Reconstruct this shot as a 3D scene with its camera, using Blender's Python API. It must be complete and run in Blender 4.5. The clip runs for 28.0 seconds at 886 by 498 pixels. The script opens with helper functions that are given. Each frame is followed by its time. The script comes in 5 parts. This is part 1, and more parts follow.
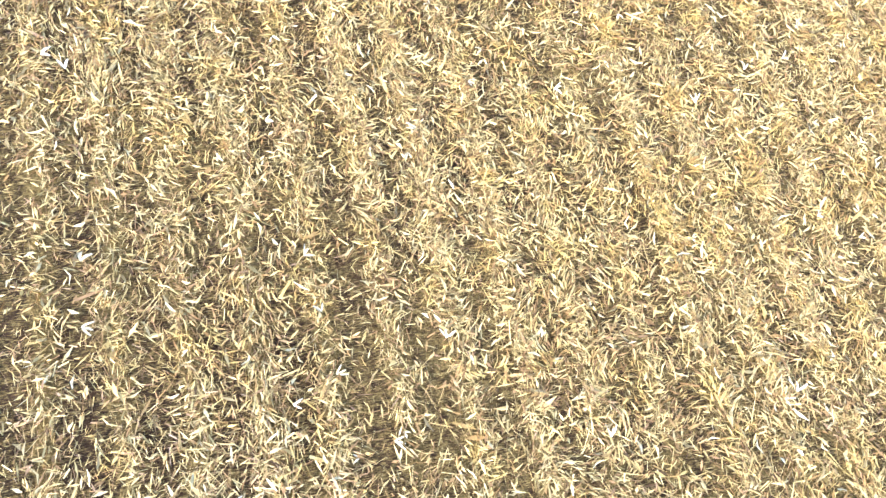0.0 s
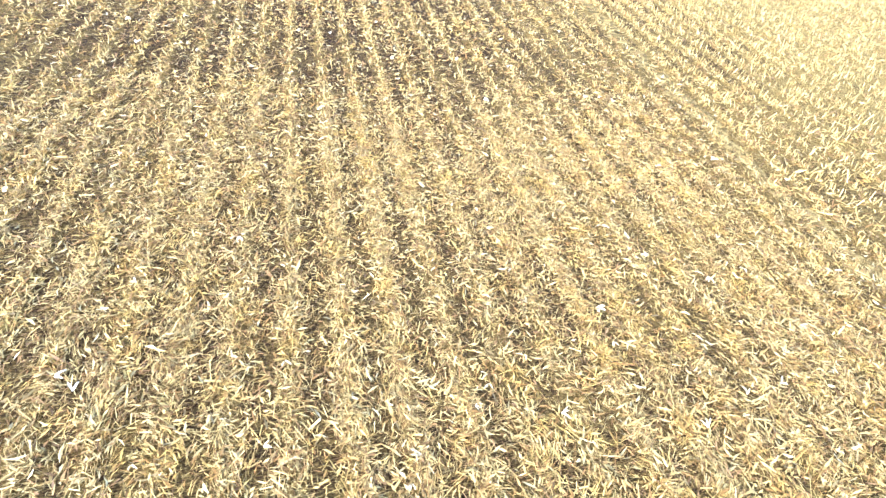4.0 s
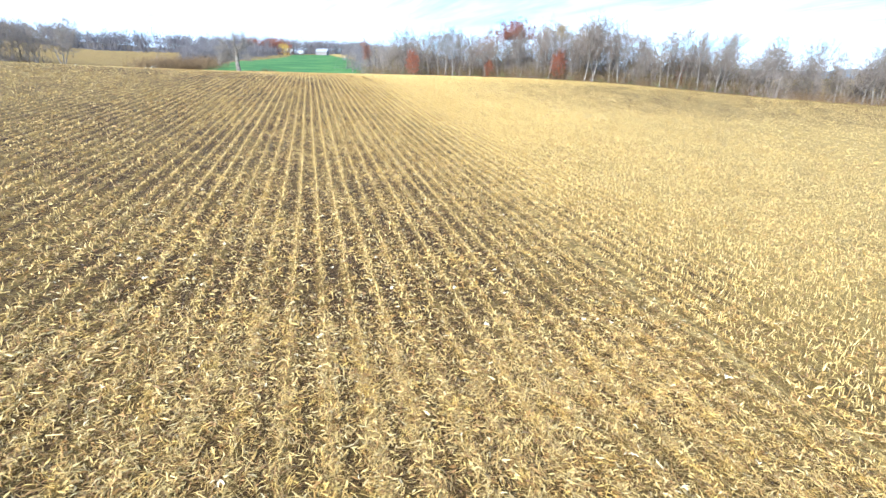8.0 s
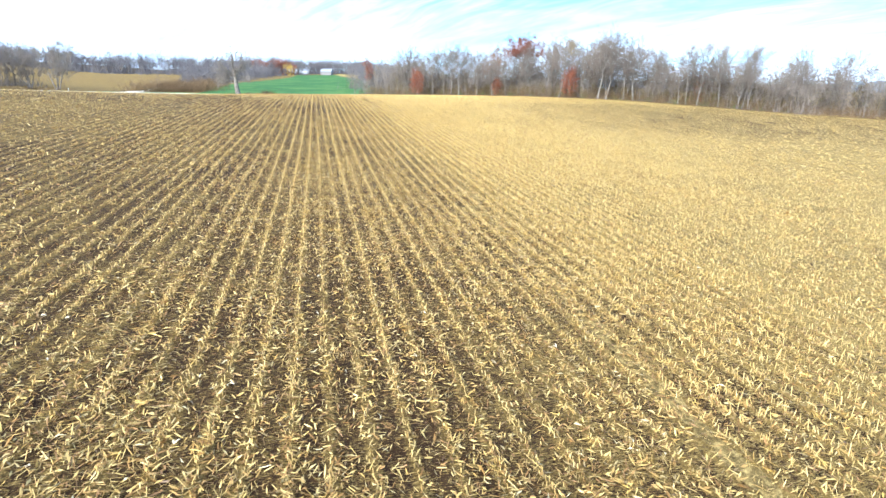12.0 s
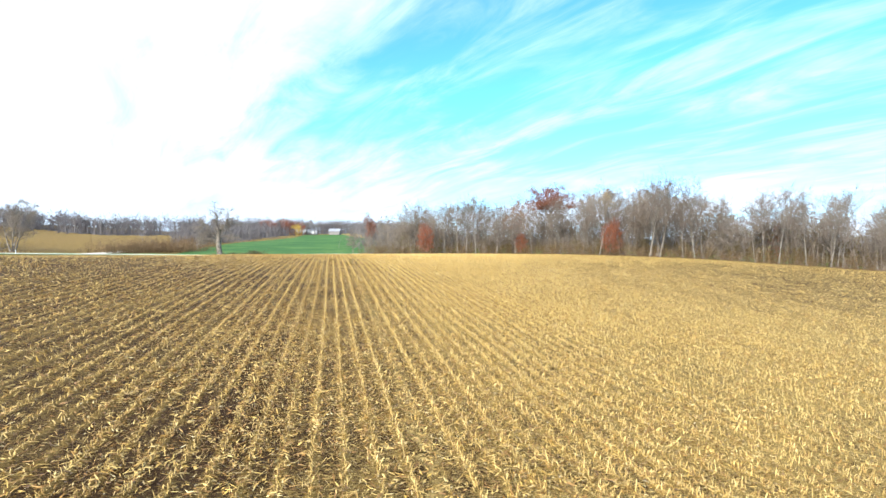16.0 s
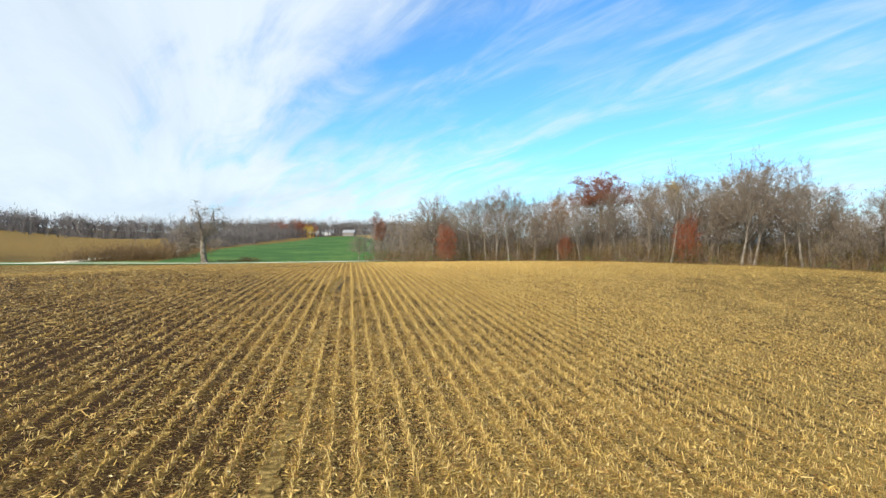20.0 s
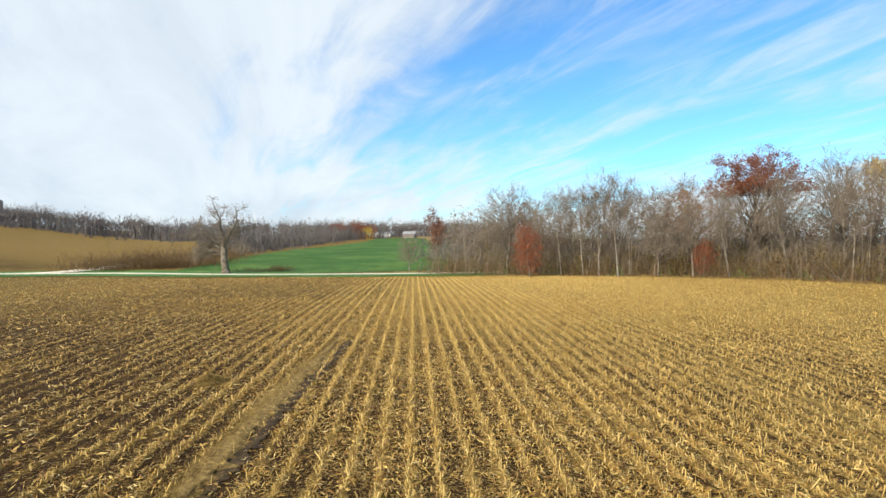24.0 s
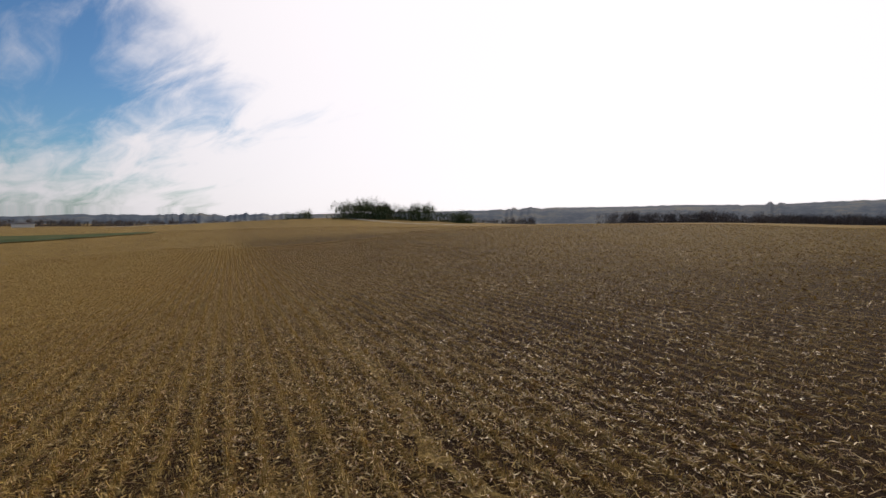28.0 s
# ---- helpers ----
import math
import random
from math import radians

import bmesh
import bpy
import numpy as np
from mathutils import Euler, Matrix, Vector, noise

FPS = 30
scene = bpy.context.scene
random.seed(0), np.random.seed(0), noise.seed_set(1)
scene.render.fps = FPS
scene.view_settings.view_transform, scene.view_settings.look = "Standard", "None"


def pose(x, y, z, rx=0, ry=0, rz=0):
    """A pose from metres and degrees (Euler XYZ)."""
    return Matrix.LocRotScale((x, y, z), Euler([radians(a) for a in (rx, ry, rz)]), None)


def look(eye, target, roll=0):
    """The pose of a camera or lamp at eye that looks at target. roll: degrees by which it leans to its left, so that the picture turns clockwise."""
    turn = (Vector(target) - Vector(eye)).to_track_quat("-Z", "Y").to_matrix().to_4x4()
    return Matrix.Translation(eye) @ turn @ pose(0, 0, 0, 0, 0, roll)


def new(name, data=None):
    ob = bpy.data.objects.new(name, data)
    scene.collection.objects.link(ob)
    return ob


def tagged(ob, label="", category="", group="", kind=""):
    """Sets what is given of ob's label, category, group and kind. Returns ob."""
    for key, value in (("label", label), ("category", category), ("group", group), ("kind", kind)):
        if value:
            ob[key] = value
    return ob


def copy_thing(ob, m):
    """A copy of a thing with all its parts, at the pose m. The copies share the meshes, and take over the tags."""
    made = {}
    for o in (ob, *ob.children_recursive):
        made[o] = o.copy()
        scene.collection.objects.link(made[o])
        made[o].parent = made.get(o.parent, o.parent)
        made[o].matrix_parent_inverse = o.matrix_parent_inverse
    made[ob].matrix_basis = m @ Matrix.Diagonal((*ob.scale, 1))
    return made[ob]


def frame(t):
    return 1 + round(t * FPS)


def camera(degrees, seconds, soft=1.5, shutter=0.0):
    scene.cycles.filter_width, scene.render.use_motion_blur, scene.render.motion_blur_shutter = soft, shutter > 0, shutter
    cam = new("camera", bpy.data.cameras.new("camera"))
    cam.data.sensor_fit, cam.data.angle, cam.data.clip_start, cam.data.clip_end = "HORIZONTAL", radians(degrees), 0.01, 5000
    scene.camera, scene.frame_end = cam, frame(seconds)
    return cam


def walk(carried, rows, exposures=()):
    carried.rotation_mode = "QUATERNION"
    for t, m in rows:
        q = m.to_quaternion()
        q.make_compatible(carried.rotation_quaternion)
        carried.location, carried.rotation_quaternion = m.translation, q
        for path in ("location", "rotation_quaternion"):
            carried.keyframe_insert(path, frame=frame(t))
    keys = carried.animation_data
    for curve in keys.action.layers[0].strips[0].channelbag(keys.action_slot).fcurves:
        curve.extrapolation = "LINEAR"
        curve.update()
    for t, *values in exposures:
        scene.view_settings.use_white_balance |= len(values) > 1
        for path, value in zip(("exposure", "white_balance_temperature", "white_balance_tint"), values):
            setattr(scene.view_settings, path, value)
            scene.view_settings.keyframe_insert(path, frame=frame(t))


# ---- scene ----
cam = camera(79.8, 28.0)
PATH = [
    (0, (-0.172, -1.452, 6.409), (-0.012, -0.994, 4.469), 7.6),
    (0.5, (-0.145, -1.393, 6.418), (0.039, -0.831, 4.508), 6.6),
    (1, (-0.13, -1.416, 6.35), (0.057, -0.84, 4.444), 6.4),
    (1.5, (-0.151, -1.264, 6.355), (0.067, -0.583, 4.487), 6.3),
    (2, (-0.182, -1.219, 6.33), (0.07, -0.355, 4.544), 5.1),
    (2.5, (-0.246, -1.254, 6.289), (0.045, -0.189, 4.622), 4.2),
    (3, (-0.289, -1.289, 6.322), (0.035, -0.054, 4.783), 3.7),
    (3.5, (-0.29, -1.302, 6.326), (0.033, -0.067, 4.786), 3.7),
    (4, (-0.256, -1.204, 6.415), (0.093, 0.202, 5.036), 3.2),
    (4.5, (-0.202, -1.246, 6.484), (0.168, 0.384, 5.386), 2.0),
    (6.5, (-0.591, -1.144, 5.903), (-0.135, 0.66, 5.17), 1.8),
    (7, (-0.565, -1.058, 5.983), (-0.106, 0.767, 5.306), 1.7),
    (7.5, (-0.529, -0.963, 5.983), (-0.068, 0.872, 5.337), 1.6),
    (8, (-0.498, -0.85, 6.038), (-0.037, 0.985, 5.392), 1.7),
    (8.5, (-0.435, -0.715, 6.071), (0.028, 1.139, 5.482), 1.5),
    (9, (-0.379, -0.564, 6.092), (0.083, 1.291, 5.503), 1.5),
    (9.5, (-0.295, -0.301, 6.113), (0.166, 1.554, 5.524), 1.4),
    (10, (-0.085, 0.474, 6.2), (0.374, 2.329, 5.611), 1.3),
    (10.5, (0.257, 1.838, 6.301), (0.716, 3.693, 5.712), 1.3),
    (11, (0.754, 3.798, 6.366), (1.211, 5.654, 5.777), 1.2),
    (11.5, (1.323, 6.43, 6.42), (1.775, 8.287, 5.831), 1.1),
    (12, (1.915, 9.629, 6.499), (2.354, 11.489, 5.91), 0.9),
    (12.5, (2.525, 13.385, 6.632), (2.953, 15.248, 6.042), 1.0),
    (14.5, (6.273, 31.462, 6.164), (6.686, 33.329, 5.579), 0.5),
    (15, (7.224, 36.421, 6.055), (7.635, 38.289, 5.471), 0.5),
    (15.5, (8.294, 42.138, 6.01), (8.709, 44.052, 5.604), 0.4),
    (16, (9.129, 47.645, 6.074), (9.548, 49.6, 6.056), 0.3),
    (16.5, (9.944, 52.194, 6.365), (10.36, 54.15, 6.345), 0.2),
    (17, (10.655, 56.338, 6.822), (11.068, 58.295, 6.801), 0.1),
    (17.5, (11.308, 59.967, 7.179), (11.715, 61.925, 7.158), 0.0),
    (18, (11.792, 63.168, 7.468), (12.192, 65.127, 7.447), 0.0),
    (18.5, (12.22, 66.474, 7.591), (12.608, 68.436, 7.57), -0.0),
    (19, (12.825, 69.962, 7.503), (13.202, 71.926, 7.484), -0.1),
    (19.5, (13.414, 73.691, 7.367), (13.78, 75.657, 7.349), -0.1),
    (20, (13.935, 77.49, 7.318), (14.286, 79.459, 7.3), -0.1),
    (20.5, (14.506, 81.478, 7.256), (14.829, 83.452, 7.239), -0.1),
    (21, (14.967, 85.476, 7.204), (15.204, 87.462, 7.187), -0.0),
    (21.5, (15.529, 89.63, 7.327), (15.725, 91.62, 7.31), -0.0),
    (22, (16.014, 94.213, 7.65), (16.188, 96.205, 7.632), -0.0),
    (22.5, (16.453, 98.743, 8.095), (16.607, 100.737, 8.079), -0.1),
    (24.5, (17.994, 117.789, 8.604), (18.061, 119.788, 8.589), -0.25),
    (25, (18.660, 122.030, 8.523), (18.398, 124.013, 8.509), -0.46),
    (25.4, (18.185, 123.309, 8.459), (17.289, 125.097, 8.449), -0.33),
    (25.5, (18.045, 123.476, 8.453), (16.969, 125.162, 8.446), -0.17),
    (25.6, (17.888, 123.588, 8.441), (16.633, 125.146, 8.436), -0.22),
    (25.8, (17.859, 123.852, 8.531), (16.274, 125.071, 8.515), 0.26),
    (26, (18.081, 123.824, 8.588), (16.260, 124.651, 8.572), 4.81),
    (26.2, (18.288, 123.859, 8.681), (16.317, 124.196, 8.647), 8.63),
    (26.4, (18.457, 124.008, 8.728), (16.471, 123.774, 8.680), 2.81),
    (26.5, (18.539, 124.062, 8.745), (16.595, 123.593, 8.698), 2.82),
    (26.6, (18.418, 124.096, 8.741), (16.537, 123.420, 8.661), 1.65),
    (26.8, (18.090, 124.042, 8.641), (16.393, 122.988, 8.551), 1.50),
    (27, (17.764, 123.934, 8.534), (16.348, 122.524, 8.438), 1.57),
    (27.3, (17.509, 123.917, 8.471), (16.469, 122.213, 8.354), 0.66),
    (27.5, (17.426, 123.867, 8.438), (16.545, 122.075, 8.321), 0.73),
    (28, (17.110, 123.517, 8.261), (16.363, 121.668, 8.116), 0.60),
]
EXPOSURES = [(0, 1.88, 4700, 13), (2, 1.94, 4700, 12), (4.5, 1.88, 4700, 11), (6.5, 1.48, 4850, 9), (12.5, 1.32, 5050, 7), (15.2, 1.27, 5250, 7), (16.5, 0.76, 5900, 7), (18, 0.37, 6200, 6), (22.5, 0.34, 6400, 6), (25, 0.31, 6750, 8), (26.2, 0.08, 6950, 12), (27, -0.4, 6950, 15), (28, -1.16, 6750, 19)]
walk(cam, [(t, look(e, g, r)) for t, e, g, r in PATH], EXPOSURES)

# ---- light: a thin-clouded November sky and a low sun behind the first heading ----
SUN_BEARING, SUN_HEIGHT = 137.0, 27.0
b, h = radians(SUN_BEARING), radians(SUN_HEIGHT)
SUN = Vector((-math.sin(b) * math.cos(h), math.cos(b) * math.cos(h), math.sin(h)))
lamp = bpy.data.lights.new("sun", "SUN")
lamp.energy, lamp.angle, lamp.color = 3.7, radians(0.9), (1.0, 0.89, 0.72)
sun = new("sun", lamp)
sun.matrix_world = look(SUN * 500, (0, 0, 0))


class Nodes:
    """A short way to write node trees."""

    def __init__(self, tree):
        self.tree = tree
        tree.nodes.clear()

    def add(self, kind, inputs=(), **settings):
        n = self.tree.nodes.new(kind)
        for key, value in settings.items():
            setattr(n, key, value)
        for key, value in dict(inputs).items():
            self.put(n.inputs[key], value)
        return n

    def put(self, socket, value):
        if isinstance(value, bpy.types.NodeSocket):
            self.tree.links.new(value, socket)
        else:
            socket.default_value = value

    def math(self, op, a, b=0.0, c=0.0, clamp=False):
        n = self.add("ShaderNodeMath", operation=op, use_clamp=clamp)
        for s, v in zip(n.inputs, (a, b, c)):
            self.put(s, v)
        return n.outputs[0]

    def mix(self, f, a, b, blend="MIX"):
        n = self.add("ShaderNodeMix", data_type="RGBA", blend_type=blend)
        self.put(n.inputs[0], f)
        self.put(n.inputs[6], a)
        self.put(n.inputs[7], b)
        return n.outputs[2]

    def ramp(self, f, stops):
        n = self.add("ShaderNodeValToRGB", {0: f})
        while len(n.color_ramp.elements) < len(stops):
            n.color_ramp.elements.new(0.5)
        for e, (p, c) in zip(n.color_ramp.elements, stops):
            e.position, e.color = p, (*c, 1) if len(c) == 3 else c
        return n.outputs[0]

    def noise(self, vector, scale, detail=4.0, rough=0.55, distort=0.0):
        return self.add("ShaderNodeTexNoise", {"Vector": vector, "Scale": scale, "Detail": detail, "Roughness": rough, "Distortion": distort}).outputs["Fac"]

    def smooth(self, v, lo, hi):
        n = self.add("ShaderNodeMapRange", {0: v, 1: lo, 2: hi}, interpolation_type="SMOOTHSTEP")
        return n.outputs[0]


world = bpy.data.worlds.new("november_sky")
scene.world = world
world.use_nodes = True
N = Nodes(world.node_tree)
way = N.add("ShaderNodeTexCoord").outputs["Generated"]
sky = N.add("ShaderNodeTexSky", sky_type="NISHITA", sun_disc=False, sun_elevation=h, sun_rotation=-b, dust_density=0.6, ozone_density=2.0).outputs[0]
xyz = N.add("ShaderNodeSeparateXYZ", {0: way}).outputs
up = N.math("MAXIMUM", xyz[2], 0.0)
lift = N.math("ADD", up, 0.16)
flat = N.add("ShaderNodeCombineXYZ", {0: N.math("DIVIDE", xyz[0], lift), 1: N.math("DIVIDE", xyz[1], lift), 2: 0.0}).outputs[0]
# the bands of cloud run along one bearing, so that they fan out over the view
turned = N.add("ShaderNodeMapping", {0: flat, 2: (0, 0, radians(-113))}).outputs[0]
turn = N.add("ShaderNodeMapping", {0: turned, 1: (3.0, 0.4, 0.0), 3: (0.36, 1.15, 1.0)}).outputs[0]
streaks = N.noise(turn, 1.0, 8.0, 0.6, 0.5)
wisps = N.noise(turn, 3.4, 6.0, 0.6, 0.8)
banks = N.noise(flat, 0.5, 5.0, 0.5, 0.3)


def toward(bearing, height, lo, hi):
    """How far the way points to a part of the sky."""
    a, e = radians(bearing), radians(height)
    d = N.add("ShaderNodeVectorMath", {0: way, 1: (-math.sin(a) * math.cos(e), math.cos(a) * math.cos(e), math.sin(e))}, operation="DOT_PRODUCT").outputs["Value"]
    return N.smooth(d, lo, hi)


veil = toward(SUN_BEARING + 3, SUN_HEIGHT, 0.60, 0.95)
bank = toward(58, 28, 0.42, 0.96)
gap = N.math("MAXIMUM", toward(46, 14, 0.968, 0.9985), toward(52, 19, 0.975, 0.999))
open_sky = toward(206, 9, 0.86, 0.99)
cover = N.math("ADD", N.math("MULTIPLY", streaks, 0.62), N.math("MULTIPLY", banks, 0.50))
cover = N.math("ADD", cover, N.math("MULTIPLY", N.math("SUBTRACT", wisps, 0.32), 0.62))
cover = N.math("ADD", cover, N.math("MULTIPLY", veil, 0.50))
cover = N.math("ADD", cover, N.math("MULTIPLY", bank, 0.39))
cover = N.math("SUBTRACT", cover, N.math("MULTIPLY", gap, 0.17))
cover = N.math("ADD", cover, N.math("MULTIPLY", N.smooth(up, 0.20, 0.0), 0.26))
cover = N.math("SUBTRACT", cover, N.math("MULTIPLY", open_sky, 0.05))
cloud = N.smooth(cover, 0.58, 0.98)
white = N.mix(toward(SUN_BEARING, SUN_HEIGHT, 0.0, 0.96), N.mix(N.smooth(streaks, 0.30, 0.66), (0.55, 0.62, 0.72, 1), (0.72, 0.77, 0.83, 1)), (2.3, 2.34, 2.36, 1))
blue = N.mix(1.0, sky, (0.080, 0.138, 0.182, 1), "MULTIPLY")
both = N.mix(N.math("MULTIPLY", cloud, 0.94), blue, white)
back = N.add("ShaderNodeBackground", {0: both, 1: 1.0})
N.add("ShaderNodeOutputWorld", {0: back.outputs[0]})


# ---- materials ----
def material(name, rough=0.85, spec=0.25, metal=0.0):
    m = bpy.data.materials.new(name)
    m.use_nodes = True
    n = Nodes(m.node_tree)
    s = n.add("ShaderNodeBsdfPrincipled", {"Roughness": rough, "Specular IOR Level": spec, "Metallic": metal})
    n.add("ShaderNodeOutputMaterial", {0: s.outputs[0]})
    place = n.add("ShaderNodeNewGeometry").outputs["Position"]
    return m, n, s, place


def bump(n, s, height, strength=0.5, distance=0.02):
    n.put(s.inputs["Normal"], n.add("ShaderNodeBump", {"Height": height, "Strength": strength, "Distance": distance}).outputs[0])


def plain(name, stops, scale=6.0, rough=0.85, spec=0.25, relief=0.01, per="noise", through_light=0.0, golden=0.0):
    """A material whose colour runs along stops by noise at two scales, by island or by object."""
    m, n, s, p = material(name, rough, spec)
    fine = n.noise(p, scale * 8, 3.0)
    big = n.noise(p, scale, 4.0)
    f = n.math("ADD", n.math("MULTIPLY", big, 0.65), n.math("MULTIPLY", fine, 0.35))
    f = n.smooth(f, 0.28, 0.72)
    if per == "island":
        r = n.add("ShaderNodeNewGeometry").outputs["Random Per Island"]
        f = n.math("ADD", n.math("MULTIPLY", r, 0.75), n.math("MULTIPLY", f, 0.25))
    if per == "object":
        r = n.add("ShaderNodeObjectInfo").outputs["Random"]
        f = n.math("ADD", n.math("MULTIPLY", r, 0.6), n.math("MULTIPLY", f, 0.4))
    colour = n.ramp(f, stops)
    if golden:
        # fresher, yellower patches
        colour = n.mix(n.math("MULTIPLY", n.smooth(n.noise(p, 1.7, 4.0, 0.6), 0.46, 0.66), golden), colour, n.mix(1.0, colour, (1.02, 0.95, 0.58, 1), "MULTIPLY"))
    n.put(s.inputs["Base Color"], colour)
    if relief:
        bump(n, s, fine, 0.6, relief)
    if through_light:
        # thin leaves let some light through
        thin = n.add("ShaderNodeBsdfTranslucent", {0: n.mix(1.0, colour, (1.0, 0.80, 0.45, 1), "MULTIPLY")})
        both_ways = n.add("ShaderNodeMixShader", {0: through_light, 1: s.outputs[0], 2: thin.outputs[0]})
        n.put(next(k for k in m.node_tree.nodes if k.type == "OUTPUT_MATERIAL").inputs[0], both_ways.outputs[0])
    return m


ROW = 0.76            # distance between the corn rows, which run along y
ROW_X = 0.30          # one row stands at this x where y is 0
SKEW = 0.0018         # the rows drift this far east for each metre north


def strands(n, p, angle, width, length):
    """Straw lying one way: noise drawn out along it."""
    v = n.add("ShaderNodeMapping", {0: p, 2: (0, 0, radians(angle)), 3: (length, width, 1.0)}).outputs[0]
    return n.noise(v, 1.0, 3.0, 0.6, 0.35)


def field_material():
    """Dark soil under chopped corn straw: the straw lies thickest along the rows."""
    m, n, s, p = material("stubble_field", 0.95, 0.10)
    x = n.add("ShaderNodeSeparateXYZ", {0: p}).outputs
    wob = n.math("MULTIPLY", n.math("SUBTRACT", n.noise(p, 0.9, 2.0), 0.5), 0.22)
    k = n.math("DIVIDE", n.math("ADD", n.math("SUBTRACT", n.math("SUBTRACT", x[0], n.math("MULTIPLY", x[1], SKEW)), ROW_X), wob), ROW)
    tri = n.math("ABSOLUTE", n.math("SUBTRACT", n.math("FRACT", n.math("ADD", k, 0.5)), 0.5))
    row = n.smooth(tri, 0.28, 0.03)
    coarse = n.math("MAXIMUM", strands(n, p, 78, 33, 6), n.math("MAXIMUM", strands(n, p, 18, 30, 5.5), strands(n, p, 132, 36, 7)))
    start = n.math("MULTIPLY", n.smooth(x[1], 17.0, 9.0), n.smooth(x[1], -30.0, -12.0))
    coarse = n.math("SUBTRACT", coarse, n.math("MULTIPLY", start, 0.10))
    lie = n.math("MAXIMUM", coarse, n.math("MAXIMUM", strands(n, p, 104, 84, 13), strands(n, p, 40, 76, 12)))
    patch = n.noise(p, 0.35, 5.0, 0.65)
    wide = n.noise(n.add("ShaderNodeMapping", {0: p, 3: (0.22, 0.012, 1.0)}).outputs[0], 1.0, 3.0)
    clump = n.noise(p, 10.0, 3.0, 0.6, 0.6)
    f = n.math("ADD", lie, n.math("MULTIPLY", row, 0.115))
    f = n.math("ADD", f, n.math("MULTIPLY", n.math("SUBTRACT", clump, 0.5), 0.34))
    f = n.math("ADD", f, n.math("MULTIPLY", n.math("SUBTRACT", patch, 0.5), 0.26))
    f = n.math("ADD", f, n.math("MULTIPLY", n.math("SUBTRACT", wide, 0.5), 0.16))
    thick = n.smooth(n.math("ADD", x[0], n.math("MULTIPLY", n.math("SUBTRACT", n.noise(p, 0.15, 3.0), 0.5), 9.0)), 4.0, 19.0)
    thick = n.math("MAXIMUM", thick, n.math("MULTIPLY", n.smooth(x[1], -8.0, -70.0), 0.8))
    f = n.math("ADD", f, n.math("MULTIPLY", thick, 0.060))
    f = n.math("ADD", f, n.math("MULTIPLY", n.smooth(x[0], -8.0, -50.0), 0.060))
    f = n.math("ADD", f, n.math("MULTIPLY", start, 0.075))
    f = n.math("SUBTRACT", f, n.math("MULTIPLY", n.math("MULTIPLY", n.smooth(x[1], 80.0, 108.0), n.smooth(x[1], 158.0, 138.0)), 0.070))
    f = n.math("ADD", f, n.math("MULTIPLY", n.smooth(x[1], 142.0, 170.0), 0.035))
    tone = n.math("ADD", n.math("MULTIPLY", n.noise(p, 22.0, 3.0), 0.6), n.math("MULTIPLY", n.smooth(lie, 0.55, 0.82), 0.45))
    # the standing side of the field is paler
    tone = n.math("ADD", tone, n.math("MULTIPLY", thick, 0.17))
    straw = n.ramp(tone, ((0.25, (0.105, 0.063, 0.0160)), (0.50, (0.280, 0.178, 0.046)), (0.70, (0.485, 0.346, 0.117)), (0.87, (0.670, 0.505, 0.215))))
    soil = n.ramp(n.noise(p, 3.0, 6.0, 0.7), ((0.3, (0.021, 0.0098, 0.0034)), (0.7, (0.062, 0.031, 0.0100))))
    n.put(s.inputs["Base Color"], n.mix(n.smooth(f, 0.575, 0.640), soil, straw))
    bump(n, s, n.math("ADD", f, n.math("MULTIPLY", row, 0.15)), 1.0, 0.10)
    return m


FIELD = field_material()
STRAW = plain("corn_straw", ((0.0, (0.098, 0.047, 0.012)), (0.30, (0.255, 0.130, 0.030)), (0.60, (0.410, 0.266, 0.071)), (0.85, (0.550, 0.385, 0.121)), (1.0, (0.670, 0.515, 0.220))), 3.0, 0.50, 0.34, 0.0, "island", 0.10, 0.75)
CORN_LEAF = plain("corn_leaf", ((0.0, (0.190, 0.115, 0.032)), (0.40, (0.370, 0.248, 0.076)), (0.75, (0.530, 0.392, 0.148)), (1.0, (0.710, 0.600, 0.340))), 5.0, 0.45, 0.45, 0.0, "island", 0.10)
STUB = plain("corn_stalk", ((0.0, (0.300, 0.188, 0.052)), (0.5, (0.570, 0.388, 0.120)), (1.0, (0.740, 0.560, 0.230))), 4.0, 0.7, 0.2, 0.0, "island", 0.10)
HUSK = plain("corn_husk", ((0.0, (0.46, 0.34, 0.15)), (0.5, (0.60, 0.48, 0.27)), (1.0, (0.72, 0.62, 0.42))), 5.0, 0.6, 0.3, 0.003, "object")
TRAIL = plain("trodden_straw", ((0.0, (0.045, 0.028, 0.008)), (0.5, (0.160, 0.104, 0.030)), (1.0, (0.420, 0.285, 0.092))), 5.0, 0.95, 0.1, 0.03)
RUT = plain("dark_soil", ((0.0, (0.020, 0.012, 0.005)), (0.5, (0.046, 0.028, 0.012)), (1.0, (0.105, 0.066, 0.027))), 4.0, 0.9, 0.2, 0.04)
CHAFF = plain("trampled_chaff", ((0.0, (0.10, 0.062, 0.022)), (0.5, (0.22, 0.142, 0.048)), (1.0, (0.42, 0.28, 0.10))), 6.0, 0.95, 0.1, 0.08)
CHAFF_BITS = plain("old_hay", ((0.0, (0.080, 0.050, 0.015)), (0.5, (0.190, 0.125, 0.040)), (1.0, (0.360, 0.250, 0.088))), 6.0, 0.9, 0.1, 0.0, "island")
